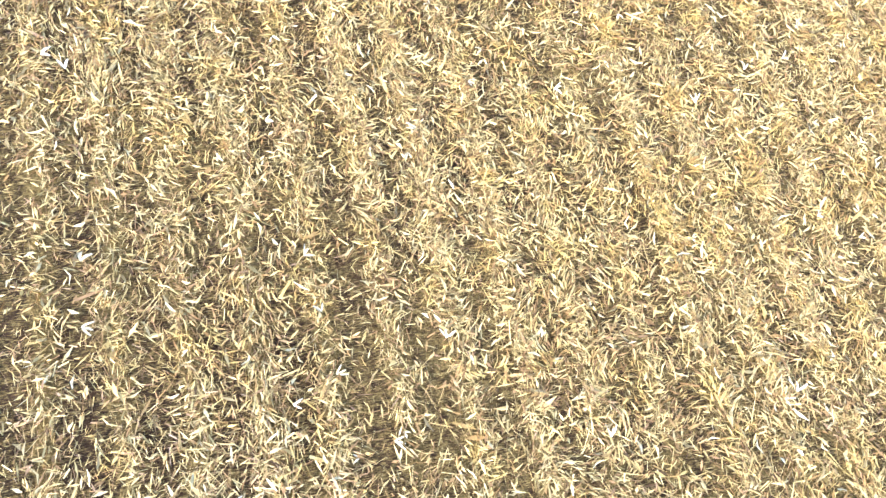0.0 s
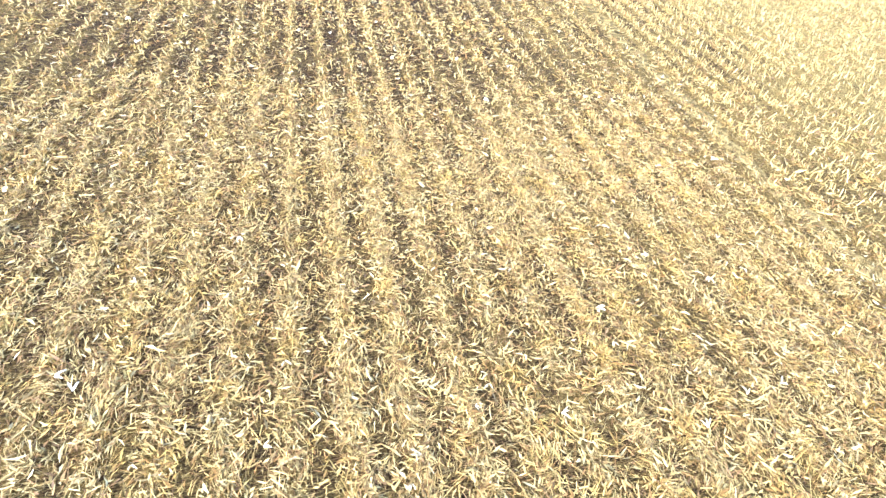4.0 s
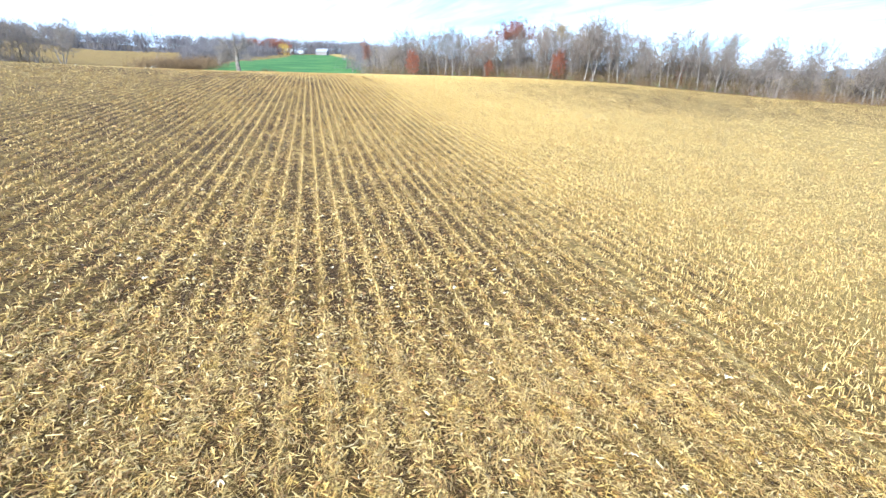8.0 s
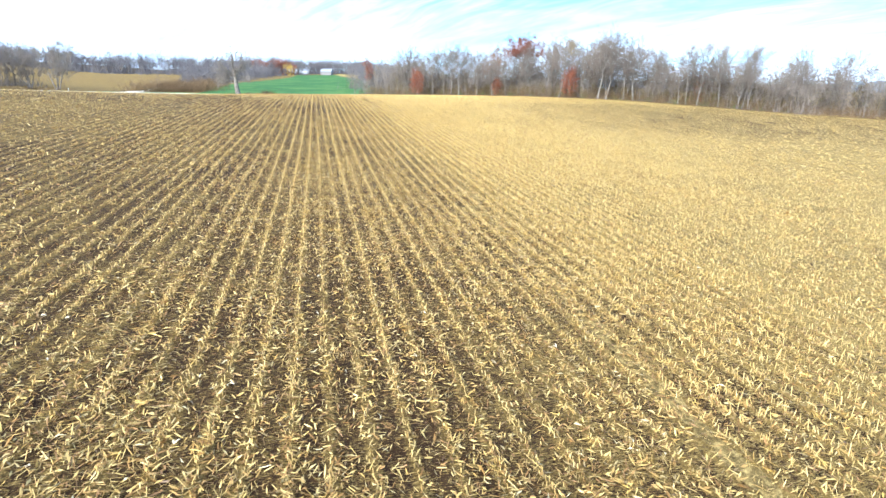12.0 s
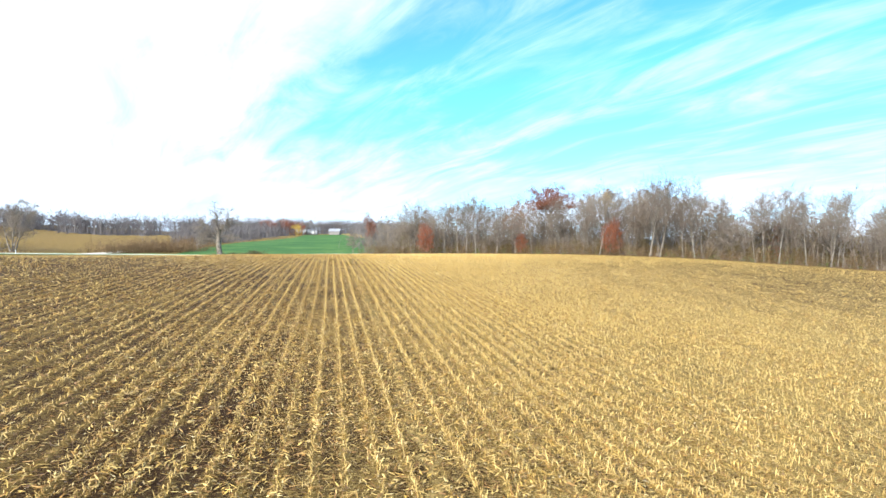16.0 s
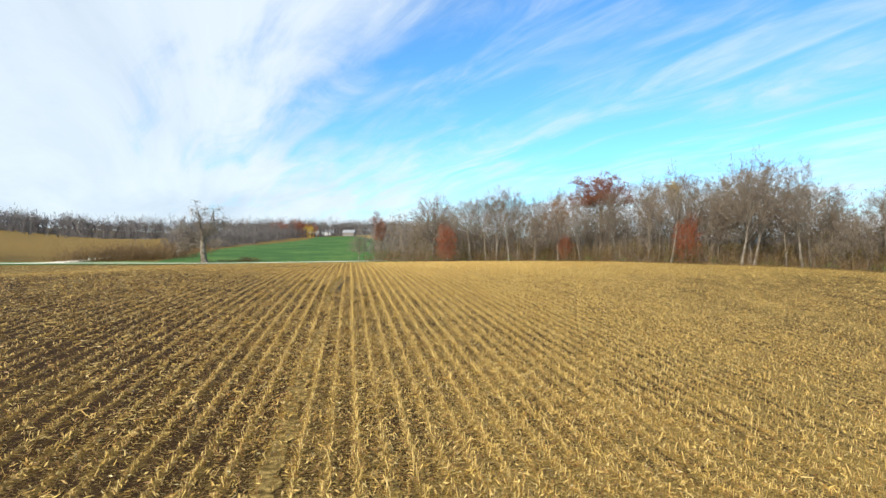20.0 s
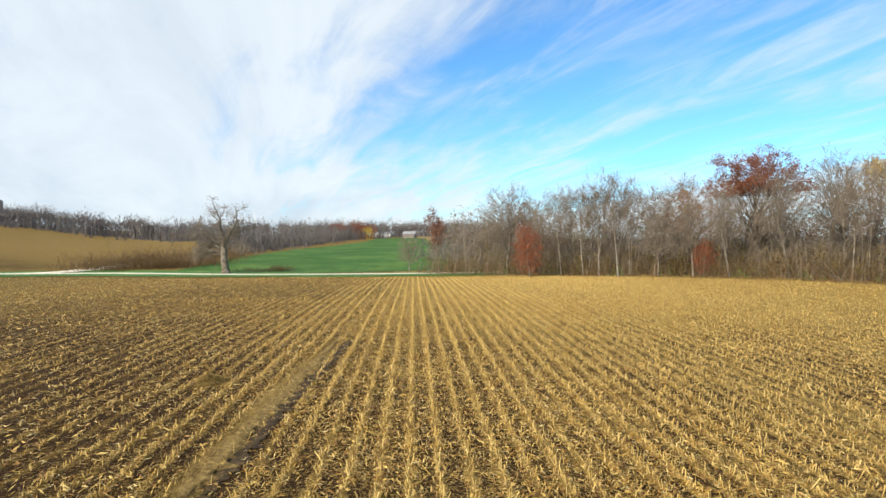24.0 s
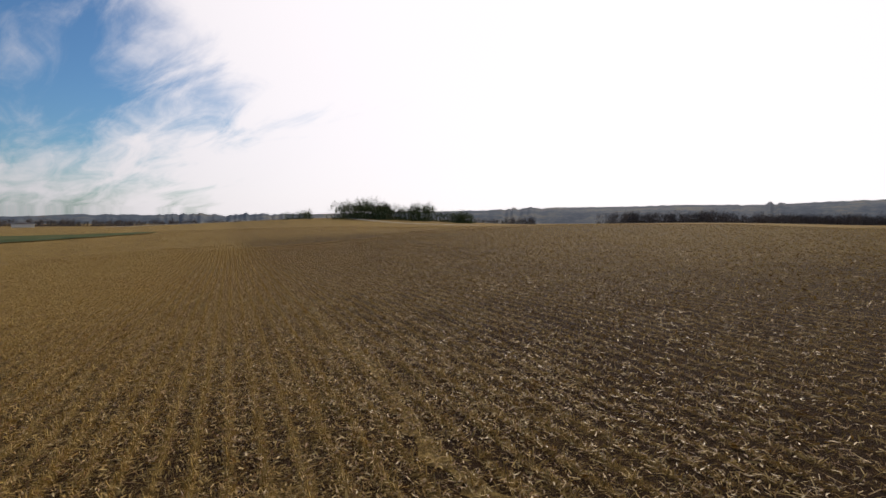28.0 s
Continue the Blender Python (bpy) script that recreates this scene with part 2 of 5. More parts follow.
GREEN = plain("winter_wheat", ((0.0, (0.022, 0.064, 0.009)), (0.5, (0.040, 0.098, 0.014)), (1.0, (0.090, 0.145, 0.026))), 0.05, 0.9, 0.15, 0.05)
VERGE = plain("verge_grass", ((0.0, (0.025, 0.085, 0.014)), (0.5, (0.05, 0.14, 0.024)), (1.0, (0.14, 0.19, 0.055))), 0.25, 0.9, 0.15, 0.06)
DULL_GRASS = plain("dull_grass", ((0.0, (0.040, 0.060, 0.016)), (0.5, (0.075, 0.095, 0.028)), (1.0, (0.14, 0.14, 0.05))), 0.1, 0.95, 0.1, 0.05)
GRAVEL = plain("gravel", ((0.0, (0.44, 0.39, 0.29)), (0.5, (0.58, 0.52, 0.40)), (1.0, (0.70, 0.65, 0.53))), 1.5, 0.95, 0.15, 0.02)
BARK = plain("grey_bark", ((0.0, (0.07, 0.055, 0.042)), (0.5, (0.16, 0.13, 0.10)), (1.0, (0.27, 0.235, 0.19))), 1.2, 0.9, 0.15, 0.03)
PALE_BARK = plain("pale_bark", ((0.0, (0.08, 0.066, 0.052)), (0.5, (0.155, 0.132, 0.105)), (1.0, (0.25, 0.22, 0.18))), 1.0, 0.85, 0.2, 0.03)
TWIG = plain("bare_twigs", ((0.0, (0.098, 0.077, 0.061)), (0.5, (0.180, 0.143, 0.112)), (1.0, (0.270, 0.222, 0.172))), 0.5, 0.9, 0.1, 0.0, "island")
BRUSH = plain("dry_brush", ((0.0, (0.065, 0.042, 0.022)), (0.5, (0.135, 0.085, 0.042)), (1.0, (0.24, 0.16, 0.08))), 0.4, 0.95, 0.1, 0.0, "island")
UNDER = plain("brown_underwood", ((0.0, (0.045, 0.030, 0.014)), (0.35, (0.105, 0.066, 0.030)), (0.6, (0.15, 0.105, 0.042)), (0.85, (0.13, 0.125, 0.045)), (1.0, (0.23, 0.12, 0.05))), 0.25, 0.95, 0.1, 0.0, "island")
RED = plain("red_oak_leaves", ((0.0, (0.10, 0.030, 0.018)), (0.5, (0.185, 0.060, 0.030)), (1.0, (0.27, 0.105, 0.050))), 0.6, 0.7, 0.25, 0.0, "island")
RUSSET = plain("russet_leaves", ((0.0, (0.12, 0.045, 0.018)), (0.5, (0.22, 0.095, 0.034)), (1.0, (0.32, 0.16, 0.055))), 0.6, 0.7, 0.25, 0.0, "island")
SCARLET = plain("scarlet_leaves", ((0.0, (0.13, 0.034, 0.016)), (0.5, (0.245, 0.066, 0.026)), (1.0, (0.35, 0.12, 0.045))), 0.6, 0.7, 0.25, 0.0, "island")
YELLOW = plain("yellow_leaves", ((0.0, (0.26, 0.16, 0.03)), (0.5, (0.45, 0.30, 0.05)), (1.0, (0.60, 0.43, 0.09))), 0.6, 0.7, 0.25, 0.0, "island")
EVERGREEN = plain("evergreen_leaves", ((0.0, (0.03, 0.05, 0.02)), (0.5, (0.07, 0.10, 0.035)), (1.0, (0.16, 0.17, 0.07))), 0.6, 0.7, 0.25, 0.0, "island")
LEAF_GREEN = plain("green_leaves", ((0.0, (0.045, 0.065, 0.018)), (0.5, (0.09, 0.12, 0.03)), (1.0, (0.17, 0.19, 0.055))), 0.6, 0.7, 0.25, 0.0, "island")
# bare-wood grey, with a little distance haze mixed into the colour
FAR_WOOD = plain("far_bare_woods", ((0.0, (0.075, 0.068, 0.070)), (0.5, (0.128, 0.114, 0.110)), (1.0, (0.205, 0.178, 0.158))), 0.03, 0.95, 0.05, 0.0, "island")
# the blue stops paint distance haze over woods and pale fields
HAZY_HILL = plain("hazed_wooded_hill", ((0.0, (0.070, 0.095, 0.125)), (0.40, (0.105, 0.132, 0.160)), (0.70, (0.150, 0.168, 0.175)), (1.0, (0.23, 0.215, 0.17))), 0.006, 0.95, 0.05, 0.0)
WALLS = plain("white_siding", ((0.0, (0.70, 0.70, 0.68)), (1.0, (0.82, 0.82, 0.80))), 0.8, 0.6, 0.3, 0.0)
ROOF = plain("grey_roof", ((0.0, (0.16, 0.16, 0.17)), (1.0, (0.30, 0.30, 0.31))), 0.8, 0.8, 0.2, 0.0)
DARK = plain("dark_glass", ((0.0, (0.03, 0.035, 0.04)), (1.0, (0.06, 0.065, 0.07))), 0.8, 0.2, 0.5, 0.0)
BARNWOOD = plain("barn_boards", ((0.0, (0.14, 0.12, 0.11)), (1.0, (0.24, 0.21, 0.19))), 0.8, 0.8, 0.2, 0.0)
GALV = plain("grey_post", ((0.0, (0.55, 0.55, 0.53)), (1.0, (0.75, 0.75, 0.72))), 2.0, 0.6, 0.3, 0.0)


# ---- mesh helpers ----
def soup(name, verts, faces, mat):
    """One mesh from an array of vertices and an array of faces that all have the same number of corners."""
    me = bpy.data.meshes.new(name)
    verts, faces = np.asarray(verts, np.float32), np.asarray(faces, np.int32)
    k = faces.shape[1]
    me.vertices.add(len(verts))
    me.vertices.foreach_set("co", verts.ravel())
    me.loops.add(faces.size)
    me.loops.foreach_set("vertex_index", faces.ravel())
    me.polygons.add(len(faces))
    me.polygons.foreach_set("loop_start", np.arange(0, faces.size, k, dtype=np.int32))
    me.update(calc_edges=True)
    me.materials.append(mat)
    return me


def smooth_shaded(me):
    me.polygons.foreach_set("use_smooth", np.ones(len(me.polygons), bool))
    return me


def part(name, data, material_, parent, label=""):
    """Links a mesh or a bmesh as one object under a thing or under a part."""
    if isinstance(data, bmesh.types.BMesh):
        me = bpy.data.meshes.new(name)
        data.to_mesh(me)
        data.free()
        data = me
    if material_ and not data.materials:
        data.materials.append(material_)
    ob = new(name, data)
    ob.parent = parent
    return tagged(ob, label) if label else ob


def boxes(items):
    """A bmesh of boxes given by centre and size."""
    bm = bmesh.new()
    for (cx, cy, cz), (sx, sy, sz) in items:
        bmesh.ops.create_cube(bm, size=1, matrix=Matrix.Translation((cx, cy, cz)) @ Matrix.Diagonal((sx, sy, sz, 1)))
    return bm


# ---- the lie of the land ----
RISE_Y = (-3800, -1500, -400, -200, -100, 0, 20, 40, 60, 80, 100, 115, 135, 160, 190, 222, 246, 300, 430, 650, 1000, 3800)
RISE_Z = (-90, -40, -8, -2.6, -1.8, -1.0, -1.05, -0.5, 0.25, 1.15, 2.05, 2.75, 3.2, 3.45, 3.1, 2.4, 1.6, 3.4, 8.0, 17.0, 20.0, 24.0)
FALL_Y = (-400, -200, -60, 0, 60, 105, 150, 200, 260, 400, 700)
FALL = (-0.02, -0.033, -0.06, -0.075, -0.065, -0.055, -0.036, -0.022, -0.016, -0.01, -0.005)
LINE = np.arange(-3800.0, 3801.0, 4.0)
BELL = np.exp(-(np.arange(-9, 10) * 4.0 / 13) ** 2)
BELL /= BELL.sum()

HOLLOW_X, HOLLOW_Y = (-3800, -700, -520, -400, -310, -230, -150, -95), (-1860, -118, -15, 54, 98, 143, 191, 226)


def eased(ys, vs):
    """The knots joined by a rounded line."""
    v = np.interp(LINE, ys, vs)
    return np.convolve(np.pad(v, 9, mode="edge"), BELL, "valid")


RISE, CROSS = eased(RISE_Y, RISE_Z), eased(FALL_Y, FALL)


def land(x, y):
    """Height of the ground: a rise along the rows, a fall across them, and the slopes beyond the road."""
    x, y = np.asarray(x, float), np.asarray(y, float)
    d = x - 14
    side = np.where(d < 0, 90 * np.tanh(d / 90), 200 * np.tanh(d / 200))
    z = np.interp(y, LINE, RISE) + np.interp(y, LINE, CROSS) * side
    s = np.clip((-x - 150) / 300, 0, 1)
    z = z + 6.3 * s * s * (3 - 2 * s)
    z = z + 9.0 * np.exp(-((x + 270) / 130) ** 2 - ((y - 345) / 95) ** 2)
    e, g = np.clip((x - 42) / 70, 0, 1), np.clip((y - 245) / 220, 0, 1)
    z = z - 13.0 * e * e * (3 - 2 * e) * g * g * (3 - 2 * g)
    w = np.clip((-x - 5) / 65, 0, 1)
    z = z - 2.0 * w * w * (3 - 2 * w) * np.exp(-((y - 165) / 40) ** 2 - (np.minimum(x + 120, 0) / 60) ** 2)
    # the far end of the field tips up towards the wood and down towards the road
    q = np.clip((y - 85) / 95, 0, 1)
    tip = np.where(x > 8, 0.027 * (x - 8) * np.exp(-(np.maximum(x - 78, 0) / 55) ** 2), -1.5 * np.tanh((8 - x) / 50))
    z = z + q * q * (3 - 2 * q) * tip - 0.012 * np.clip(-x - 100, 0, 600)
    q = np.clip((-y - 20) / 120, 0, 1)
    z = z + q * q * (3 - 2 * q) * 0.013 * np.clip(x - 14, -114, 300)
    # the road runs in a hollow to the west, and the field behind it climbs
    u = y - np.interp(x, HOLLOW_X, HOLLOW_Y)
    q, g = np.clip((-x - 125) / 130, 0, 1), np.clip((u + 330) / 250, 0, 1)
    z = z - 3.6 * q * q * (3 - 2 * q) * g * g * (3 - 2 * g)
    q, g = np.clip((-x - 150) / 170, 0, 1), np.clip((u - 8) / 150, 0, 1)
    z = z + 12.0 * q * q * (3 - 2 * q) * g * g * (3 - 2 * g) * np.clip((x + 1300) / 500, 0, 1)
    # the knoll behind the start
    z = z + 6.5 * np.exp(-((x + 75) / 120) ** 2 - ((y + 300) / 70) ** 2)
    z = z + 5.0 * np.exp(-((x + 262) / 105) ** 2 - ((y - 252) / 48) ** 2)
    return z + 7.0 * np.exp(-((x + 320) / 150) ** 2 - ((y - 470) / 110) ** 2)


def lines(near, step, far, grow):
    """Grid lines: even steps near the middle, growing ones outside."""
    out = list(np.arange(near[0], near[1] + step / 2, step))
    a, d = near[1], step
    while a < far[1]:
        d *= grow
        a += d
        out.append(a)
    a, d = near[0], step
    while a > far[0]:
        d *= grow
        a -= d
        out.insert(0, a)
    return np.array(out)


def sheet(name, xs, ys, mat, lift=0.0):
    X, Y = np.meshgrid(xs, ys)
    V = np.stack([X, Y, land(X, Y) + lift], -1).reshape(-1, 3)
    i = np.arange(len(xs) * len(ys)).reshape(len(ys), len(xs))
    F = np.stack([i[:-1, :-1], i[:-1, 1:], i[1:, 1:], i[1:, :-1]], -1).reshape(-1, 4)
    return smooth_shaded(soup(name, V, F, mat))


gx, gy = lines((-120, 140), 3.0, (-3800, 3800), 1.13), lines((-40, 300), 3.0, (-3800, 3800), 1.13)
ground = new("ground", sheet("ground", gx, gy, FIELD))
tagged(ground, "harvested corn field, brown soil under pale chopped straw", "field", kind="structure")


def spline(points, step=2.0):
    """Points along a smooth line through the given ones."""
    P = np.array(points, float)
    P = np.vstack([2 * P[0] - P[1], P, 2 * P[-1] - P[-2]])
    out = []
    for a, b_, c, d in zip(P[:-3], P[1:-2], P[2:-1], P[3:]):
        n = max(2, int(np.linalg.norm(c - b_) / step))
        t = np.arange(n)[:, None] / n
        out.append(0.5 * (2 * b_ + (c - a) * t + (2 * a - 5 * b_ + 4 * c - d) * t ** 2 + (3 * b_ - a - 3 * c + d) * t ** 3))
    return np.vstack(out + [P[-2][None]])


def strip(name, points, width, mat, lift, crown=0.0, ragged=0.0, across=7, step=2.0, seed=1):
    """A band that follows the ground along a line."""
    rng = np.random.default_rng(seed)
    C = spline(points, step)
    d = np.gradient(C, axis=0)
    d /= np.linalg.norm(d, axis=1)[:, None]
    side = np.stack([d[:, 1], -d[:, 0]], 1)
    w = np.broadcast_to(np.asarray(width, float), (len(C),)) if np.ndim(width) == 0 else np.interp(np.linspace(0, 1, len(C)), np.linspace(0, 1, len(width)), width)
    s = np.linspace(-0.5, 0.5, across)
    off = s[None, :] * w[:, None]
    off[:, 0] += rng.normal(0, ragged, len(C))
    off[:, -1] += rng.normal(0, ragged, len(C))
    XY = C[:, None, :] + side[:, None, :] * off[..., None]
    Z = land(XY[..., 0], XY[..., 1]) + lift + crown * (1 - (2 * s[None, :]) ** 2)
    V = np.concatenate([XY, Z[..., None]], -1).reshape(-1, 3)
    i = np.arange(len(C) * across).reshape(len(C), across)
    F = np.stack([i[:-1, :-1], i[:-1, 1:], i[1:, 1:], i[1:, :-1]], -1).reshape(-1, 4)
    return smooth_shaded(soup(name, V, F, mat))


ROAD_LINE = [(84, 238), (45, 227), (18, 222), (-5, 228), (-28, 238), (-46, 244), (-64, 243), (-95, 226), (-150, 191), (-230, 143), (-310, 98), (-400, 54), (-520, -15), (-700, -118)]
verge = new("verge", strip("verge", ROAD_LINE, 25.0, VERGE, 0.12, 0.0, 0.5, 9, 3.0))
tagged(verge, "mown green grass verge along the gravel road", "grass", kind="structure")
road = new("road", strip("road", ROAD_LINE, 4.8, GRAVEL, 0.20, 0.12, 0.12, 9, 3.0))
tagged(road, "pale gravel country road bending past the field", "road", kind="structure")
branch = new("road_branch", strip("road_branch", [(-90, 229.5), (-78, 237.5), (-70, 246), (-68, 262), (-67, 288), (-64, 320), (-60, 352), (-63, 400), (-66, 460)], (4.0, 6.0, 3.4, 3.0, 3.0, 3.0, 3.0), GRAVEL, 0.215, 0.06, 0.12, 7, 2.0))
tagged(branch, "pale gravel side road leading off between brush and field", "road", kind="structure")
wheat = new("wheat_field", strip("wheat_field", [(-8, 244), (-9, 275), (-3, 330), (2, 420), (6, 500), (4, 600)], (66, 90, 88, 68, 48, 38), GREEN, 0.09, 0.0, 0.6, 25, 6.0))
tagged(wheat, "bright green field of young winter wheat", "field", kind="structure")
TRAIL_LINE = [(10.6, -12), (9.6, 4), (9.6, 11), (9.8, 19), (10.2, 27), (11.1, 38), (11.8, 47), (11.6, 57), (11.9, 70), (12.0, 82), (12.3, 104), (12.8, 112), (12.3, 118), (12.5, 128), (13.1, 138), (13.6, 150), (13.7, 160), (13.2, 182)]
trail = new("cattle_trail", strip("cattle_trail", TRAIL_LINE, (0.5, 0.5, 0.5, 0.5, 0.5, 0.5, 0.5, 0.5, 0.5, 0.45, 0.5, 0.5, 0.5, 0.4), TRAIL, 0.014, -0.0, 0.12, 7, 0.4))
tagged(trail, "trodden dirt trail with flattened straw between the corn rows", "path", kind="structure")
rut = new("trail_rut", strip("trail_rut", [(12.7, 124), (12.9, 129), (13.15, 133), (13.55, 137), (13.85, 142)], (0.25, 0.55, 0.6, 0.6, 0.5, 0.3), RUT, 0.034, 0.0, 0.12, 5, 0.2))
tagged(rut, "dark rut worn into the trail", "path", kind="structure")
bank_side = new("chaff_bank", strip("chaff_bank", [(12.15, 124), (12.4, 129), (12.6, 133), (12.85, 137), (13.2, 141.5)], (0.3, 0.95, 0.7, 1.1, 0.8, 1.0, 0.6, 0.3), CHAFF, 0.03, 0.10, 0.14, 9, 0.16))
tagged(bank_side, "low bank of trampled chaff beside the rut", "straw", kind="structure")

# ---- corn stubble and straw ----
def ribbons(P, yaw, length, width, tilt, roll):
    """Flat straw pieces: centre, heading, length, width, slope and twist of each. Returns vertices and faces."""
    n = len(P)
    d = np.stack([np.cos(yaw) * np.cos(tilt), np.sin(yaw) * np.cos(tilt), np.sin(tilt)], 1)
    s = np.stack([-np.sin(yaw) * np.cos(roll), np.cos(yaw) * np.cos(roll), np.sin(roll)], 1)
    L, W = (d * length[:, None] / 2), (s * width[:, None] / 2)
    # a third are cut stalks with blunt ends, the rest leaf shreds that taper to both ends
    b = (np.sin(yaw * 91.7 + length * 57.0) > 0.35)[:, None]
    fold = np.cross(d, s) * (width * 0.25)[:, None]
    V = np.where(b[:, None, :], np.stack([P - L - 0.5 * W, P - L + 0.5 * W, P + L + 0.5 * W, P + L - 0.5 * W], 1),
                 np.stack([P - L, P - 0.15 * L + W + fold, P + L, P + 0.1 * L - W + fold], 1)).reshape(-1, 3)
    return V, np.arange(4 * n).reshape(n, 4)


def bent(P, yaw, length, width, tilt, roll, bend):
    """Straw pieces with a kink in the middle."""
    n = len(P)
    h = np.stack([np.cos(yaw), np.sin(yaw), 0 * yaw], 1)
    s = np.stack([-np.sin(yaw) * np.cos(roll), np.cos(yaw) * np.cos(roll), np.sin(roll)], 1) * (width[:, None] / 2)
    a = h * (np.cos(tilt) * length / 2)[:, None] + np.array([0, 0, 1.0]) * (np.sin(tilt) * length / 2)[:, None]
    yaw2 = yaw + bend
    h2 = np.stack([np.cos(yaw2), np.sin(yaw2), 0 * yaw], 1)
    b2 = h2 * (np.cos(tilt) * length / 2)[:, None] - np.array([0, 0, 1.0]) * (np.sin(tilt) * length / 2)[:, None]
    V = np.stack([P - a - 0.25 * s, P - a + 0.25 * s, P - s, P + 0.8 * s, P + b2 - 0.12 * s, P + b2 + 0.12 * s], 1).reshape(-1, 3)
    i = 6 * np.arange(n)[:, None]
    F = np.concatenate([i + np.array([[0, 1, 3, 2]]), i + np.array([[2, 3, 5, 4]])])
    return V, F


def stacked(*sets):
    V, F, k = [], [], 0
    for v, f in sets:
        V.append(v)
        F.append(f + k)
        k += len(v)
    return np.vstack(V), np.vstack(F)


FLIGHT = np.array([(-0.6, -60), (-0.4, -2), (2.5, 13), (6.3, 31), (10.6, 56), (14, 77), (18.0, 118), (18, 124), (18, 260)])


def aside(x, y):
    """Distance of a place from the line that the flight follows."""
    return np.abs(x - np.interp(y, FLIGHT[:, 1], FLIGHT[:, 0]))


TR = np.array(TRAIL_LINE)
EDGE = np.array([(-460, 0), (-300, 87), (-150, 174), (-95, 207), (-64, 225), (-46, 229), (-28, 226), (-5, 216), (18, 208), (35, 206), (52, 198), (70, 184), (84, 167), (96, 161), (110, 153), (128, 149), (160, 146), (190, 140), (260, 130)])


def in_field(x, y):
    return y < np.interp(x, EDGE[:, 0], EDGE[:, 1]) - 1.0


def rutted(x, y):
    """In the bare rut beside the chaff bank."""
    return (y > 124.5) & (y < 141.5) & (np.abs(x - np.interp(y, (124, 129, 133, 137, 142), (12.8, 12.98, 13.2, 13.6, 13.9))) < 0.27)


def trodden(x, y):
    return np.abs(x - np.interp(y, TR[:, 1], TR[:, 0])) < 0.36


def row_of(x, y):
    """Number of the row nearest to a place."""
    return np.round((x - ROW_X - SKEW * y) / ROW).astype(int)


# how well each row still stands: the harvester's wheels have flattened some
ROW_STANDS = np.random.default_rng(90).choice((0.35, 0.6, 0.8, 1.0), 800, p=(0.22, 0.2, 0.28, 0.3))
for k_, v_ in zip(range(-6, 6), (0.5, 0.35, 0.6, 0.5, 1.0, 1.0, 1.0, 1.0, 0.4, 0.35, 1.0, 0.4)):
    ROW_STANDS[k_] = v_


def on_rows(x, y, rng, spread):
    return row_of(x, y) * ROW + ROW_X + SKEW * y + rng.normal(0, spread, len(x))


def straw_set(rng, n, xr, yr, keep, size, row_share, spread, kind, tilt=0.26, lift=0.022, along=False):
    """Pieces strewn over a stretch of the field. kind: fine shreds, chopped pieces or broad leaves."""
    x, y = rng.uniform(*xr, n), rng.uniform(*yr, n)
    if along:
        x += np.interp(y, FLIGHT[:, 1], FLIGHT[:, 0])
    r = rng.random(n) < row_share * (0.4 + 0.8 * ROW_STANDS[row_of(x, y)])
    x[r] = on_rows(x[r], y[r], rng, spread)
    ok = keep(x, y) & in_field(x, y) & (~trodden(x, y) | (rng.random(n) < 0.97)) & (~rutted(x, y) | (rng.random(n) < 0.25))
    # thinner patches of bare soil, and swaths where the leaves lie in heaps
    thin = np.sin(x * 1.9 + 1.3 * np.sin(y * 0.31)) + np.sin(y * 0.83 + 2.1 * np.sin(x * 0.47)) + np.sin(x * 0.21 + y * 0.17)
    heap = np.sin(x * 5.3 + 2.0 * np.sin(y * 2.1)) * np.sin(y * 4.1 + 2.3 * np.sin(x * 1.7))
    ok &= rng.random(n) < (0.70 + 0.14 * thin + 0.20 * heap) * np.where(x > 12, 1.0, 0.86)
    x, y, n = x[ok], y[ok], int(ok.sum())
    u = rng.random(n)
    if kind == "fine":
        L = size * np.where(u < 0.8, rng.uniform(0.05, 0.20, n), rng.uniform(0.10, 0.32, n))
        W = size * np.where(u < 0.8, rng.uniform(0.004, 0.011, n), rng.uniform(0.009, 0.019, n))
    elif kind == "chop":
        L = size * rng.uniform(0.09, 0.27, n)
        W = size * np.where(u < 0.45, rng.uniform(0.012, 0.024, n), rng.uniform(0.024, 0.054, n))
    else:
        L = size * rng.uniform(0.10, 0.25, n)
        W = size * rng.uniform(0.022, 0.052, n)
    z = land(x, y) + lift * rng.uniform(0.3, 3.0, n) + 0.06 * np.clip(0.35 + heap[ok], 0, 1.2) * rng.random(n)
    # pieces lie more often along the rows than across them
    yaw = np.where(rng.random(n) < 0.36, rng.normal(math.pi / 2, 0.6, n), rng.uniform(0, 2 * math.pi, n))
    # some were dropped in bundles that point one way
    sheaf = rng.random(n) < 0.38
    yaw = np.where(sheaf, 2.6 * np.sin(x * 2.3 + 1.7 * np.sin(y * 1.9)) + 1.4 * np.sin(y * 3.1 + x) + rng.normal(0, 0.35, n), yaw)
    return np.stack([x, y, z], 1), yaw, L, W, rng.normal(0, tilt, n), rng.normal(0, 0.55, n)


